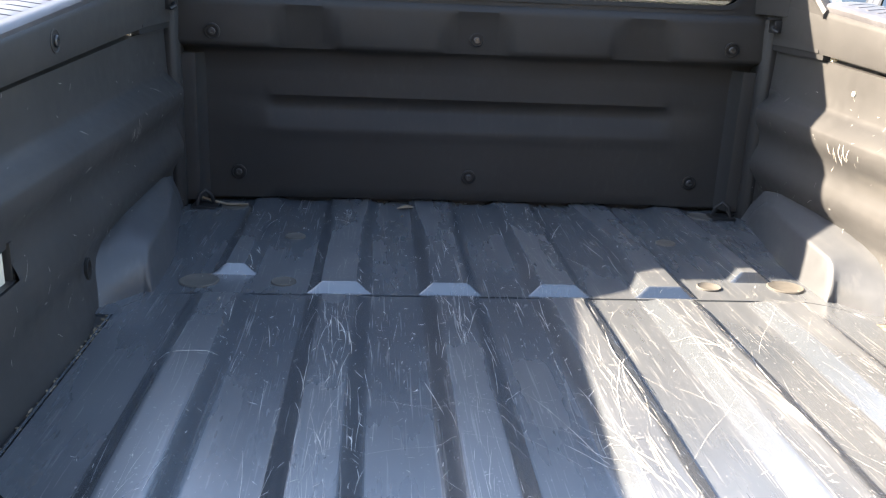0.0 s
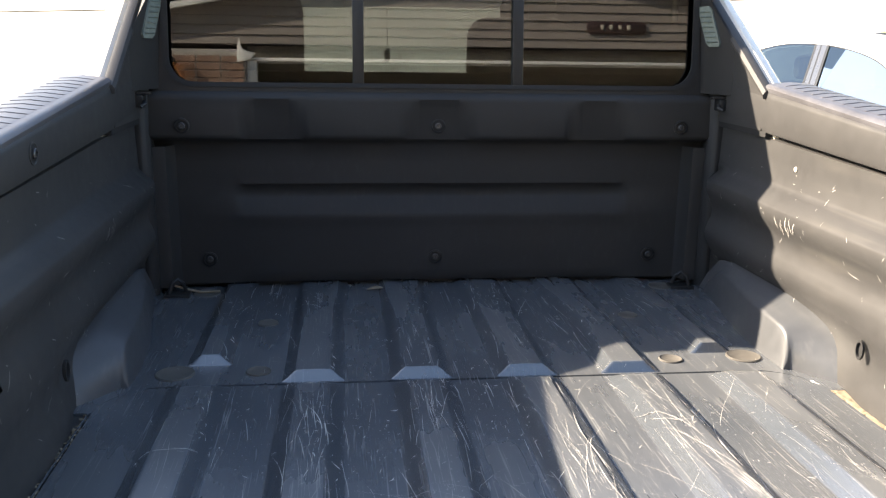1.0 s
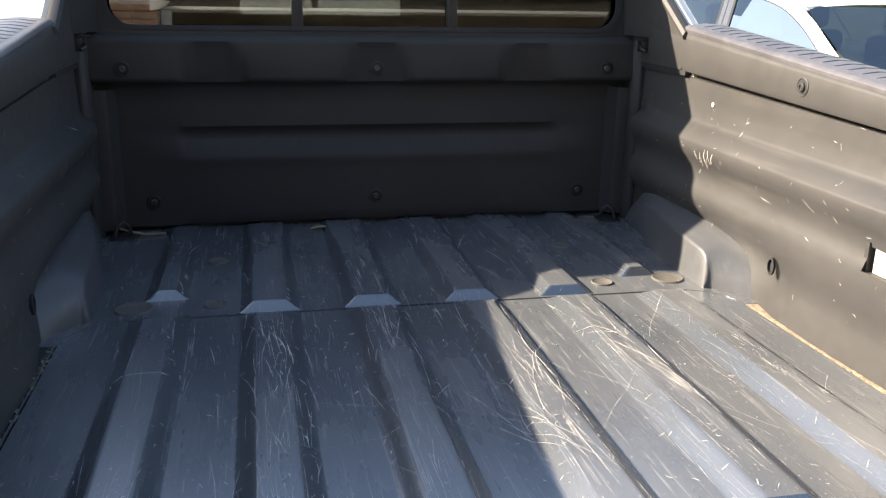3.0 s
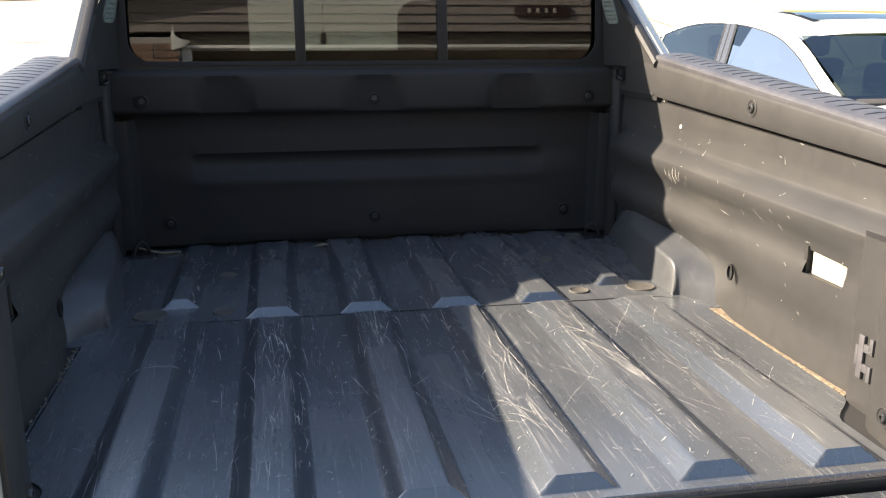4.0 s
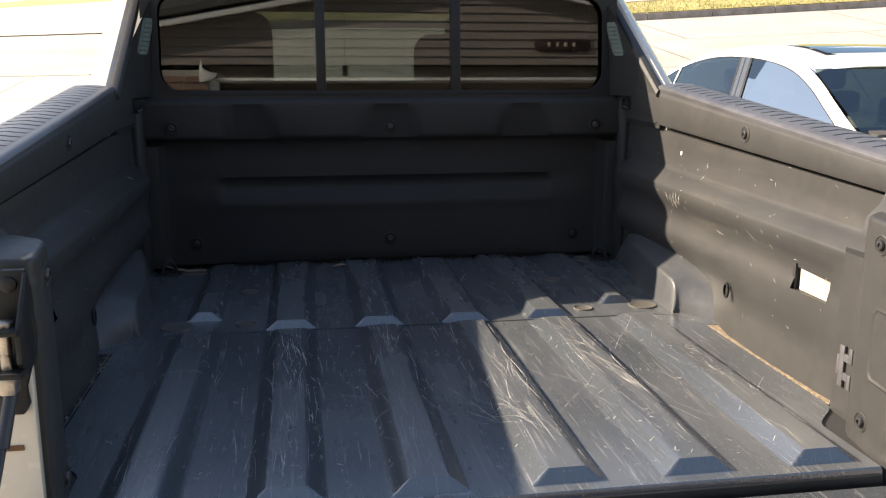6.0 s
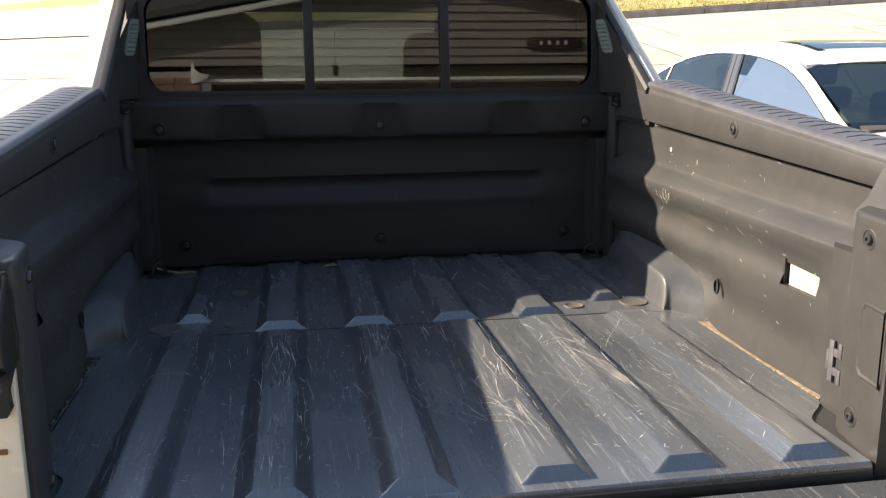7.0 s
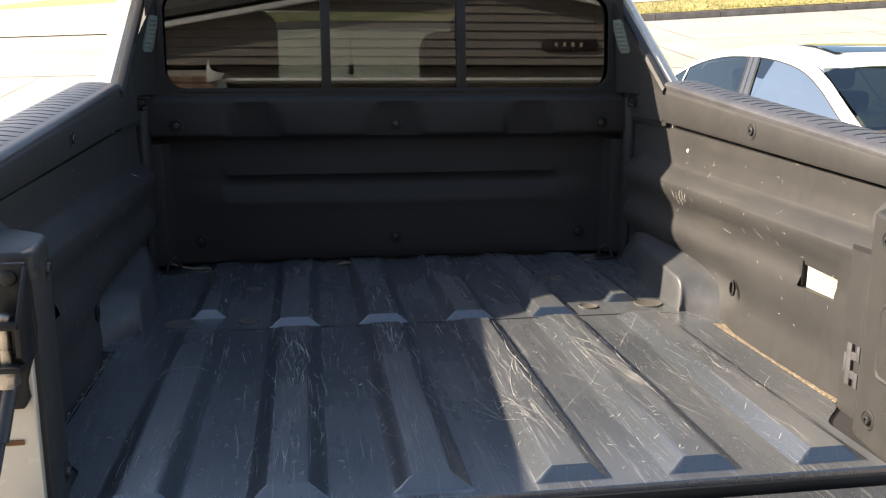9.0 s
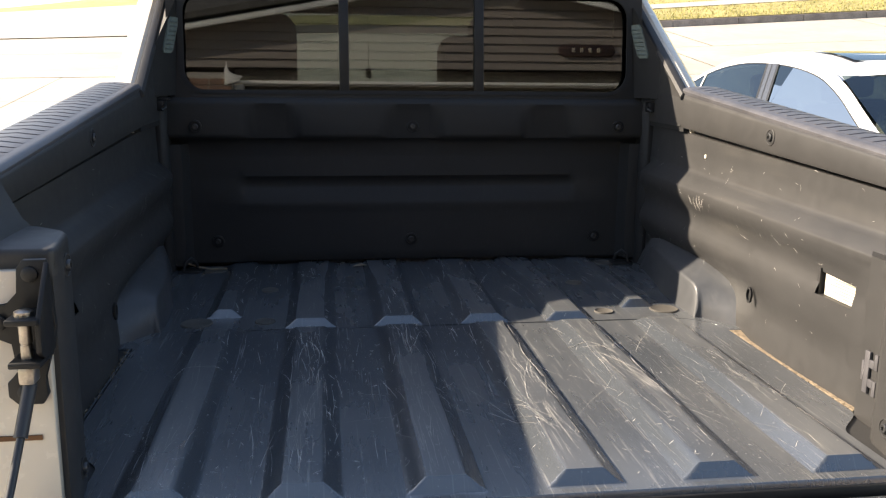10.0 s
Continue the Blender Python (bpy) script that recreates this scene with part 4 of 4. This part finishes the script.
# short nicks everywhere, thickest on two of the ribs
for i in range(900):
    x = rng.uniform(-0.55, 0.55) if i % 3 else rng.choice((RIBS[1] + 0.02, RIBS[3], RIBS[4])) + rng.gauss(0, 0.022)
    scratch(bm, x, rng.uniform(0.22, 1.5), rng.uniform(0, 6.28), rng.uniform(0.002, 0.014), rng.uniform(0.0002, 0.0006), rng.gauss(0, 0.5), rng)
# long curling lines
for i in range(16):
    scratch(bm, rng.uniform(-0.10, 0.54), rng.uniform(0.25, 0.75), radians(rng.gauss(98, 22)), rng.uniform(0.10, 0.34), rng.uniform(0.00012, 0.0003), rng.gauss(0, 0.7), rng)
for i in range(12):
    scratch(bm, rng.uniform(-0.45, 0.2), rng.uniform(0.98, 1.35), radians(rng.gauss(92, 18)), rng.uniform(0.04, 0.16), rng.uniform(0.00015, 0.0004), rng.gauss(0, 0.7), rng)
# the tailgate's own scratches
gb = bmesh.new()
for i in range(260):
    x, y, a = rng.uniform(-0.58, 0.58), rng.uniform(-0.2, 0.155), radians(rng.gauss(90, 40))
    l, w = rng.uniform(0.005, 0.07), rng.uniform(0.0003, 0.0009)
    dx, dy = math.cos(a), math.sin(a)
    if y + dy * l > 0.158:
        continue
    gb.faces.new([gb.verts.new(p) for p in ((x, y, 0.7846), (x + dx * l / 2 - dy * w, y + dy * l / 2 + dx * w, 0.7846), (x + dx * l, y + dy * l, 0.7846), (x + dx * l / 2 + dy * w, y + dy * l / 2 - dx * w, 0.7846))])
tagged(part("scratch", gb, SCRATCH, gate, "pale scratches in the tailgate", smooth=False), kind="stuff")
# the heaviest gouges, each by itself
def gouge(x, y, heading, length, width, bend):
    g = bmesh.new()
    scratch(g, x, y, radians(heading), length, width, bend, rng)
    part("gouge", g, SCRATCH, lid, smooth=False)


for i in range(16):
    gouge(RIBS[4] + rng.gauss(0.005, 0.024), rng.uniform(0.40, 0.72), rng.gauss(97, 7), rng.uniform(0.04, 0.20), rng.uniform(0.0003, 0.0008), rng.gauss(0.1, 0.4))
for i in range(22):
    gouge(RIBS[3] + rng.gauss(0, 0.020), rng.uniform(0.25, 0.66), rng.gauss(95, 8), rng.uniform(0.05, 0.22), rng.uniform(0.0002, 0.0006), rng.gauss(0.1, 0.35))
for i in range(8):
    gouge(RIBS[1] + rng.gauss(0.018, 0.014), rng.uniform(0.40, 0.80), rng.gauss(92, 5), rng.uniform(0.02, 0.12), rng.uniform(0.0003, 0.0007), rng.gauss(0.05, 0.2))
# a wide hooked gouge across one rib
gouge(0.235, 0.765, -22, 0.12, 0.0011, -1.0)
gouge(0.255, 0.70, -58, 0.16, 0.0009, -0.25)
gouge(0.250, 0.74, -75, 0.07, 0.0006, 1.6)
gouge(-0.50, 0.672, 3, 0.05, 0.0010, 0.0)
gouge(-0.455, 0.675, 0, 0.03, 0.0010, 0.0)
tagged(part("scratch", bm, SCRATCH, lid, "pale scratches in the plastic floor", smooth=False), kind="stuff")


def wall_x(s, y, z):
    zz = z + drop(y, z)
    for (z0, x0), (z1, x1) in zip(PROFILE, PROFILE[1:]):
        if z0 <= zz <= z1 and z1 > z0:
            x = x0 + (x1 - x0) * (zz - z0) / (z1 - z0)
            return 0.626 + (x - 0.626) * wave(y) if zz < 1.05 else x
    return 0.648


for s, wall, count in ((-1, walls[0], 90), (1, walls[1], 80)):
    bm = bmesh.new()
    for i in range(count + 9):
        y, z = rng.uniform(0.44, 1.43), rng.uniform(0.83, 1.17)
        a, l, w = rng.uniform(0, 6.28), rng.uniform(0.002, 0.014) * (2.5 if rng.random() < 0.12 else 1), rng.uniform(0.0001, 0.00032)
        if i >= count:
            # a cluster of steep strokes below the ledge
            y, z, a, l, w = 1.09 + rng.uniform(-0.035, 0.035), rng.uniform(1.015, 1.03), radians(90 + rng.gauss(0, 14)), rng.uniform(0.015, 0.035), 0.0005
        row, bend = None, rng.gauss(0, 0.06)
        for k in range(6):
            if not 0.81 < z < 1.165:
                break
            x = s * (wall_x(s, y, z) - 0.0012)
            ww = w * (0.3 + math.sin(math.pi * (k + 0.3) / 5.6))
            pair = (bm.verts.new((x, y - math.sin(a) * ww, z + math.cos(a) * ww)), bm.verts.new((x, y + math.sin(a) * ww, z - math.cos(a) * ww)))
            if row:
                bm.faces.new((row[0], row[1], pair[1], pair[0]))
            row = pair
            a += bend
            y, z = y + math.cos(a) * l / 5, z + math.sin(a) * l / 5
    tagged(part("scratch", bm, SCRATCH, wall, "pale scratches in the wall plastic", smooth=False), kind="stuff")
# dirt line where lid and wall meet
for s, n in ((1, 420), (-1, 90)):
    bm = bmesh.new()
    for i in range(n):
        y = rng.uniform(0.42, 0.90) if rng.random() < 0.6 else rng.uniform(0.68, 0.90)
        r = rng.uniform(0.001, 0.0035)
        x = s * (0.6175 + rng.gauss(0, 0.0028))
        lathe([(r, 0.0), (r * 0.8, r * 0.5), (r * 0.3, r * 0.7)], pose(x, y, FZ - 0.0015, 0, 0, rng.uniform(0, 90)) @ Matrix.Diagonal((0.8, 1.8, 0.6, 1)), 6, bm)
    tagged(part("dirt", bm, DIRT, truck, "dry dirt along the floor's edge"), kind="stuff")


def leaf(x, y, a, size):
    bm = bmesh.new()
    rows = []
    for k in range(6):
        t = k / 5
        w = size * 0.22 * math.sin(math.pi * clamp(t, 0.04, 0.96))
        rows.append([(t * size, -w, 0.004 * math.sin(3 * t)), (t * size, 0, 0.002 + 0.004 * math.sin(3 * t)), (t * size, w, 0.006 * math.sin(3 * t))])
    sheet(rows, bm)
    bm.transform(pose(x, y, FZ + 0.003, 0, 0, a))
    return tagged(part("dry_leaf", bm, DIRT, None), "dry tan leaf lying on the bed floor", "leaf")


leaf(-0.165, 1.50, 10, 0.045)
tagged(part("twig", tube([(-0.60, 1.50, FZ + 0.020), (-0.575, 1.505, FZ + 0.010), (-0.54, 1.50, FZ + 0.004), (-0.50, 1.505, FZ + 0.004)], 0.0025, 6), DIRT, None), "thin pale twig in the corner of the bed", "twig")


# ---- parked sedan ----
def rounded(pts, n):
    """More points along a smooth line through those given."""
    out = []
    for i in range(len(pts) - 1):
        p0, p1, p2, p3 = [Vector(pts[min(max(j, 0), len(pts) - 1)]) for j in (i - 1, i, i + 1, i + 2)]
        for k in range(n):
            t = k / n
            q = 0.5 * (2 * p1 + (p2 - p0) * t + (2 * p0 - 5 * p1 + 4 * p2 - p3) * t * t + (3 * p1 - p0 - 3 * p2 + p3) * t ** 3)
            out.append((q[0], q[1]))
    return out + [pts[-1]]


def sedan():
    car = thing("sedan", (3.1, 2.8, 0), "silver white sedan parked nose to the garage", "car")
    cx = 3.10

    def half(z):
        return 0.94 - 0.02 * abs(z - 0.6) if z < 0.95 else 0.93 - (z - 0.95) * 0.42
    # body below the belt, as rings along y (nose at low y)
    rows = []
    for y, top, w in ((0.40, 0.62, 0.72), (0.46, 0.70, 0.84), (0.60, 0.76, 0.90), (1.2, 0.88, 0.93), (1.75, 0.95, 0.94), (2.4, 0.96, 0.945), (3.4, 0.98, 0.945), (4.3, 1.02, 0.94), (4.8, 1.04, 0.92), (5.25, 1.03, 0.88), (5.36, 0.96, 0.84), (5.40, 0.70, 0.80)):
        rows.append([(cx + s * w * k, y, z) for s, k, z in ((-1, 0.9, 0.22), (-1, 0.985, 0.34), (-1, 1.0, 0.60), (-1, 0.985, top - 0.08), (-1, 0.94, top), (-1, 0.6, top + 0.02), (0, 0, top + 0.03), (1, 0.6, top + 0.02), (1, 0.94, top), (1, 0.985, top - 0.08), (1, 1.0, 0.60), (1, 0.985, 0.34), (1, 0.9, 0.22))])
    part("body", sheet(rows, closed=True, caps=True), CARPAINT, car, angle=50)
    # roof
    rows = []
    for y, z, w in ((2.58, 1.312, 0.665), (2.70, 1.352, 0.66), (2.85, 1.392, 0.655), (3.05, 1.432, 0.65), (3.3, 1.458, 0.645), (3.6, 1.466, 0.645), (4.0, 1.445, 0.635), (4.3, 1.395, 0.60), (4.45, 1.350, 0.57)):
        rows.append([(cx - w - 0.02, y, z - 0.075), (cx - w, y, z - 0.035), (cx - w * 0.9, y, z - 0.01), (cx - w * 0.5, y, z + 0.008), (cx, y, z + 0.014), (cx + w * 0.5, y, z + 0.008), (cx + w * 0.9, y, z - 0.01), (cx + w, y, z - 0.035), (cx + w + 0.02, y, z - 0.075)])
    roof = part("roof", sheet(rows), CARPAINT, car, angle=60)
    part("sunroof", sheet([[(cx + x * 0.42, y, z + 0.012 - 0.006 * abs(x)) for x in (-1, -0.5, 0, 0.5, 1)] for y, z in ((2.86, 1.397), (3.0, 1.426), (3.15, 1.446), (3.28, 1.457))]), CARGLASS, roof, "dark glass sunroof")
    part("sunroof_rim", sheet([[(cx + x * 0.45, y, z + 0.008 - 0.006 * abs(x)) for x in (-1, -0.5, 0, 0.5, 1)] for y, z in ((2.83, 1.389), (3.0, 1.424), (3.15, 1.444), (3.31, 1.457))]), TRIM, roof)
    for s in (-1, 1):
        X = lambda z: cx + s * (0.93 - (z - 0.98) * 0.62)
        # arched cant rail and posts
        top = [(1.55, 0.86), (1.85, 0.97), (2.12, 1.08), (2.40, 1.195), (2.72, 1.295), (3.1, 1.355), (3.5, 1.380), (3.9, 1.375), (4.25, 1.322), (4.55, 1.215), (4.80, 1.08)]
        top = rounded(top, 4)
        rows = [[(X(z) , y, z), (X(z) - s * 0.012, y, z + 0.030), (X(z) - s * 0.05, y, z + 0.052), (X(z) - s * 0.05, y, z - 0.01)] for y, z in top]
        part("cant_rail", sheet(rows, closed=True, caps=True), CARPAINT, car)
        rows = [[(X(z) + s * 0.002, y, z - 0.012), (X(z) + s * 0.004, y, z + 0.002), (X(z) - s * 0.02, y, z + 0.002)] for y, z in top]
        part("window_rubber", sheet(rows, closed=True, caps=True), TRIM, car)
        def slant(z, a=3.028, b=3.305):
            """Where the door post stands at height z."""
            return a + (b - a) * (z - 0.97) / 0.405

        def post(name, d0, d1, lift, mat):
            zs = (0.97, 1.10, 1.24, 1.377)
            part(name, sheet([[(X(z) + s * lift, slant(z) + d, z) for d in (d0, d1)] for z in zs]), mat, car)
        post("door_post", 0.02, 0.165, 0.004, PILLAR)
        post("post_seal", 0.0, 0.028, 0.006, TRIM)
        post("door_gap", 0.092, 0.102, 0.006, TRIM)
        post("post_seal", 0.155, 0.175, 0.006, TRIM)
        part("quarter_seal", sheet([[(X(0.98) + s * 0.006, 4.22, 0.98), (X(0.98) + s * 0.006, 4.245, 0.98)], [(X(1.30) + s * 0.006, 4.34, 1.30), (X(1.30) + s * 0.006, 4.365, 1.295)]]), CARPAINT, car)
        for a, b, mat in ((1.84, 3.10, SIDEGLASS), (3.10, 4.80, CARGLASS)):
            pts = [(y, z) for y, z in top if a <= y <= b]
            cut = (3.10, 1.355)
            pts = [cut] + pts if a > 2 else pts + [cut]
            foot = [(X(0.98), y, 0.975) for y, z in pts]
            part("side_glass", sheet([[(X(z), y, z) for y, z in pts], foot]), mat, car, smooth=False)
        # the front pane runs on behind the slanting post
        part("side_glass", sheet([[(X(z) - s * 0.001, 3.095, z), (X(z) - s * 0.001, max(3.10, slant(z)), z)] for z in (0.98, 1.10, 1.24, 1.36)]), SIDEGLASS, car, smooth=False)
        part("sill_trim", box(X(0.97) - 0.01, X(0.97) + 0.01, 1.8, 4.9, 0.962, 0.982, 0.003), TRIM, car)
    part("windscreen", sheet([[(cx + x * 0.80, 1.86, 0.965) for x in (-1, -0.5, 0, 0.5, 1)], [(cx + x * 0.67, 2.59, 1.306 + 0.012 * (1 - x * x)) for x in (-1, -0.5, 0, 0.5, 1)]]), CARGLASS, car, "green tinted windscreen")
    part("rear_screen", sheet([[(cx + x * 0.56, 4.44, 1.362) for x in (-1, 0, 1)], [(cx + x * 0.74, 5.0, 1.05) for x in (-1, 0, 1)]]), CARGLASS, car)
    part("cabin_floor", box(cx - 0.85, cx + 0.85, 1.7, 4.9, 0.5, 0.56), TRIM, car)
    part("dashboard", box(cx - 0.80, cx + 0.80, 1.75, 2.15, 0.80, 0.985, 0.04), DARKSEAT, car)
    for x in (-0.38, 0.38):
        for y in (2.95, 3.95):
            s1 = part("seat", box(cx + x - 0.24, cx + x + 0.24, y, y + 0.16, 0.56, 1.12, 0.05), DARKSEAT, car)
            part("headrest", box(cx + x - 0.13, cx + x + 0.13, y + 0.05, y + 0.15, 1.13, 1.30, 0.045), SEAT, s1, "beige headrest")
    for y in (1.30, 4.35):
        for s in (-1, 1):
            tyre = part("tyre", lathe([(0.22, -0.10), (0.31, -0.105), (0.335, -0.08), (0.335, 0.08), (0.31, 0.105), (0.22, 0.10)], pose(cx + s * 0.86, y, 0.335, 0, 90, 0), 24), TYRE, car)
            part("rim", lathe([(0.22, -0.08), (0.21, 0.09), (0.15, 0.06), (0.05, 0.08), (0.01, 0.08)], pose(cx + s * 0.86, y, 0.335, 0, s * 90, 0), 18), RIM, tyre)
    for s in (-1, 1):
        part("headlamp", box(cx + s * 0.62, cx + s * 0.80, 0.47, 0.56, 0.60, 0.70, 0.02), LENS, car)

    car.location += Vector((0.44, 1.58, 0))


sedan()

# ---- garage front behind the camera, seen in the rear window ----
HY = -5.0
HEAD = 2.525
house = thing("house", (1.3, HY - 0.3, 0), "tan lap-sided garage front with white trim and brick pier", "house", kind="structure")


def gable(x):
    return 3.08 + 0.19 * (x + 1.25) if x < 1.3 else 3.5645 - 0.19 * (x - 1.3)


for k in range(10):
    z0 = HEAD + 0.16 + k * 0.090
    reach = min(3.8, (3.60 - z0) / 0.19)
    rows = [[(x, HY + 0.026, z0), (x, HY + 0.006, z0 + 0.097), (x, HY - 0.01, z0 + 0.097), (x, HY - 0.01, z0)] for x in (1.3 - reach, 1.3 + reach)]
    part("board", sheet(rows, closed=True, caps=True), SIDING, house, smooth=False)
part("upper_wall", prism([(-2.5, HEAD + 0.16), (5.1, HEAD + 0.16), (5.1, 2.9), (1.3, 3.60), (-2.5, 2.9)], 1, HY - 0.2, HY - 0.012), SIDING, house)
part("flashing", box(-1.12, 3.9, HY - 0.012, HY + 0.045, HEAD + 0.150, HEAD + 0.160, 0.003), TRIM, house)
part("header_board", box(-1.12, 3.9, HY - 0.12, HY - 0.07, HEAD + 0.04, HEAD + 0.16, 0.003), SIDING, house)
part("corner_return", prism([(-1.205, 2.50), (-1.08, 2.53), (-1.03, 2.59), (-1.13, 2.605), (-1.172, 2.64), (-1.186, 2.74), (-1.205, 2.64)], 1, HY + 0.062, HY + 0.085, 0.003), WHITE, house, "white corner return of the garage trim")
part("header_trim", box(-1.12, 3.9, HY - 0.12, HY + 0.03, HEAD, HEAD + 0.030, 0.004), WHITE, house, "white garage header trim")
for x in (-1.12, 3.82):
    part("door_jamb", box(x, x + 0.09, HY - 0.12, HY + 0.02, 0, HEAD, 0.004), WHITE, house, "white garage door jamb")
part("garage_back", box(-2.4, 5.0, HY - 6.2, HY - 6.0, 0, 2.6), SEAT, house)
part("garage_ceiling", box(-2.4, 5.0, HY - 6.0, HY - 0.03, HEAD + 0.002, HEAD + 0.10), SEAT, house)
for x in (-2.4, 5.0):
    part("garage_side", box(x - 0.1, x + 0.1, HY - 6.0, HY - 0.05, 0, HEAD + 0.02), SEAT, house)
part("garage_floor", box(-2.3, 4.9, HY - 6.0, HY - 0.1, -0.01, 0.006), CONCRETE, house)
plaque = part("number_plaque", prism(outline(2.19, 2.80, 2.828, 2.955, 0.055, 4), 1, HY + 0.026, HY + 0.045, 0.004), PLAQUE, house, "dark oval number plaque")
for k in range(4):
    part("digit_bar", box(2.33 + k * 0.090, 2.365 + k * 0.090, HY + 0.045, HY + 0.052, 2.872, 2.918, 0.004), GOLD, plaque)
part("right_pier", box(3.92, 5.1, HY - 0.15, HY + 0.03, 0, HEAD + 0.10), BRICK, house)
pier = part("brick_pier", box(-2.5, -1.125, HY - 0.15, HY + 0.06, 0, HEAD + 0.10), MORTAR, house)
me = None
for row in range(22, 35):
    for col in range(6):
        x0 = -2.5 + col * 0.228 - (0.0 if row % 2 else 0.0)
        z0 = 0.02 + row * 0.073
        if me is None:
            first = part("brick", box(0.006, 0.216, 0, 0.012, 0, 0.062, 0.003, segments=1), BRICK, pier, smooth=False)
            me, ob = first.data, first
        else:
            ob = new("brick", me)
            ob.parent = pier
        ob.location = (x0 + (0.0 if row % 2 else 0.006), HY + 0.06, z0)
# gable roof edge
for xa, xb in ((-3.0, 1.3), (5.6, 1.3)):
    za, zb = gable(xa), gable(xb)
    part("fascia", prism([(xa, za), (xb, zb), (xb, zb + 0.05), (xa, za + 0.05)], 1, HY + 0.13, HY + 0.16, 0.003), WHITE, house, "white gable fascia")
    part("roof_slope", prism([(xa, za + 0.095), (xb, zb + 0.095), (xb, zb + 0.16), (xa, za + 0.16)], 1, HY - 7, HY + 0.18), SHINGLE, house)
    part("soffit", prism([(xa, za + 0.05), (xb, zb + 0.05), (xb, zb + 0.07), (xa, za + 0.07)], 1, HY - 0.01, HY + 0.13), WHITE, house)
# the main roof that rises behind the garage gable
part("main_roof", prism([(HY - 0.40, 3.20), (HY - 0.40, 3.30), (HY - 4.6, 6.0), (HY - 4.6, 5.9)], 0, -5.0, 7.0), SHINGLE, house, "dark shingled main roof")
lantern = thing("porch_lantern", (-1.83, HY + 0.16, 2.28), "small lit lantern on the brick pier", "lantern")
part("glow", box(-1.86, -1.80, HY + 0.13, HY + 0.19, 2.32, 2.46, 0.01), LAMPGLOW, lantern)
part("hood", lathe([(0.09, 0.0), (0.07, 0.03), (0.02, 0.10), (0.005, 0.14)], pose(-1.83, HY + 0.16, 2.47), 8), TRIM, lantern)
part("base", box(-1.89, -1.77, HY + 0.075, HY + 0.22, 2.28, 2.315, 0.005), TRIM, lantern)
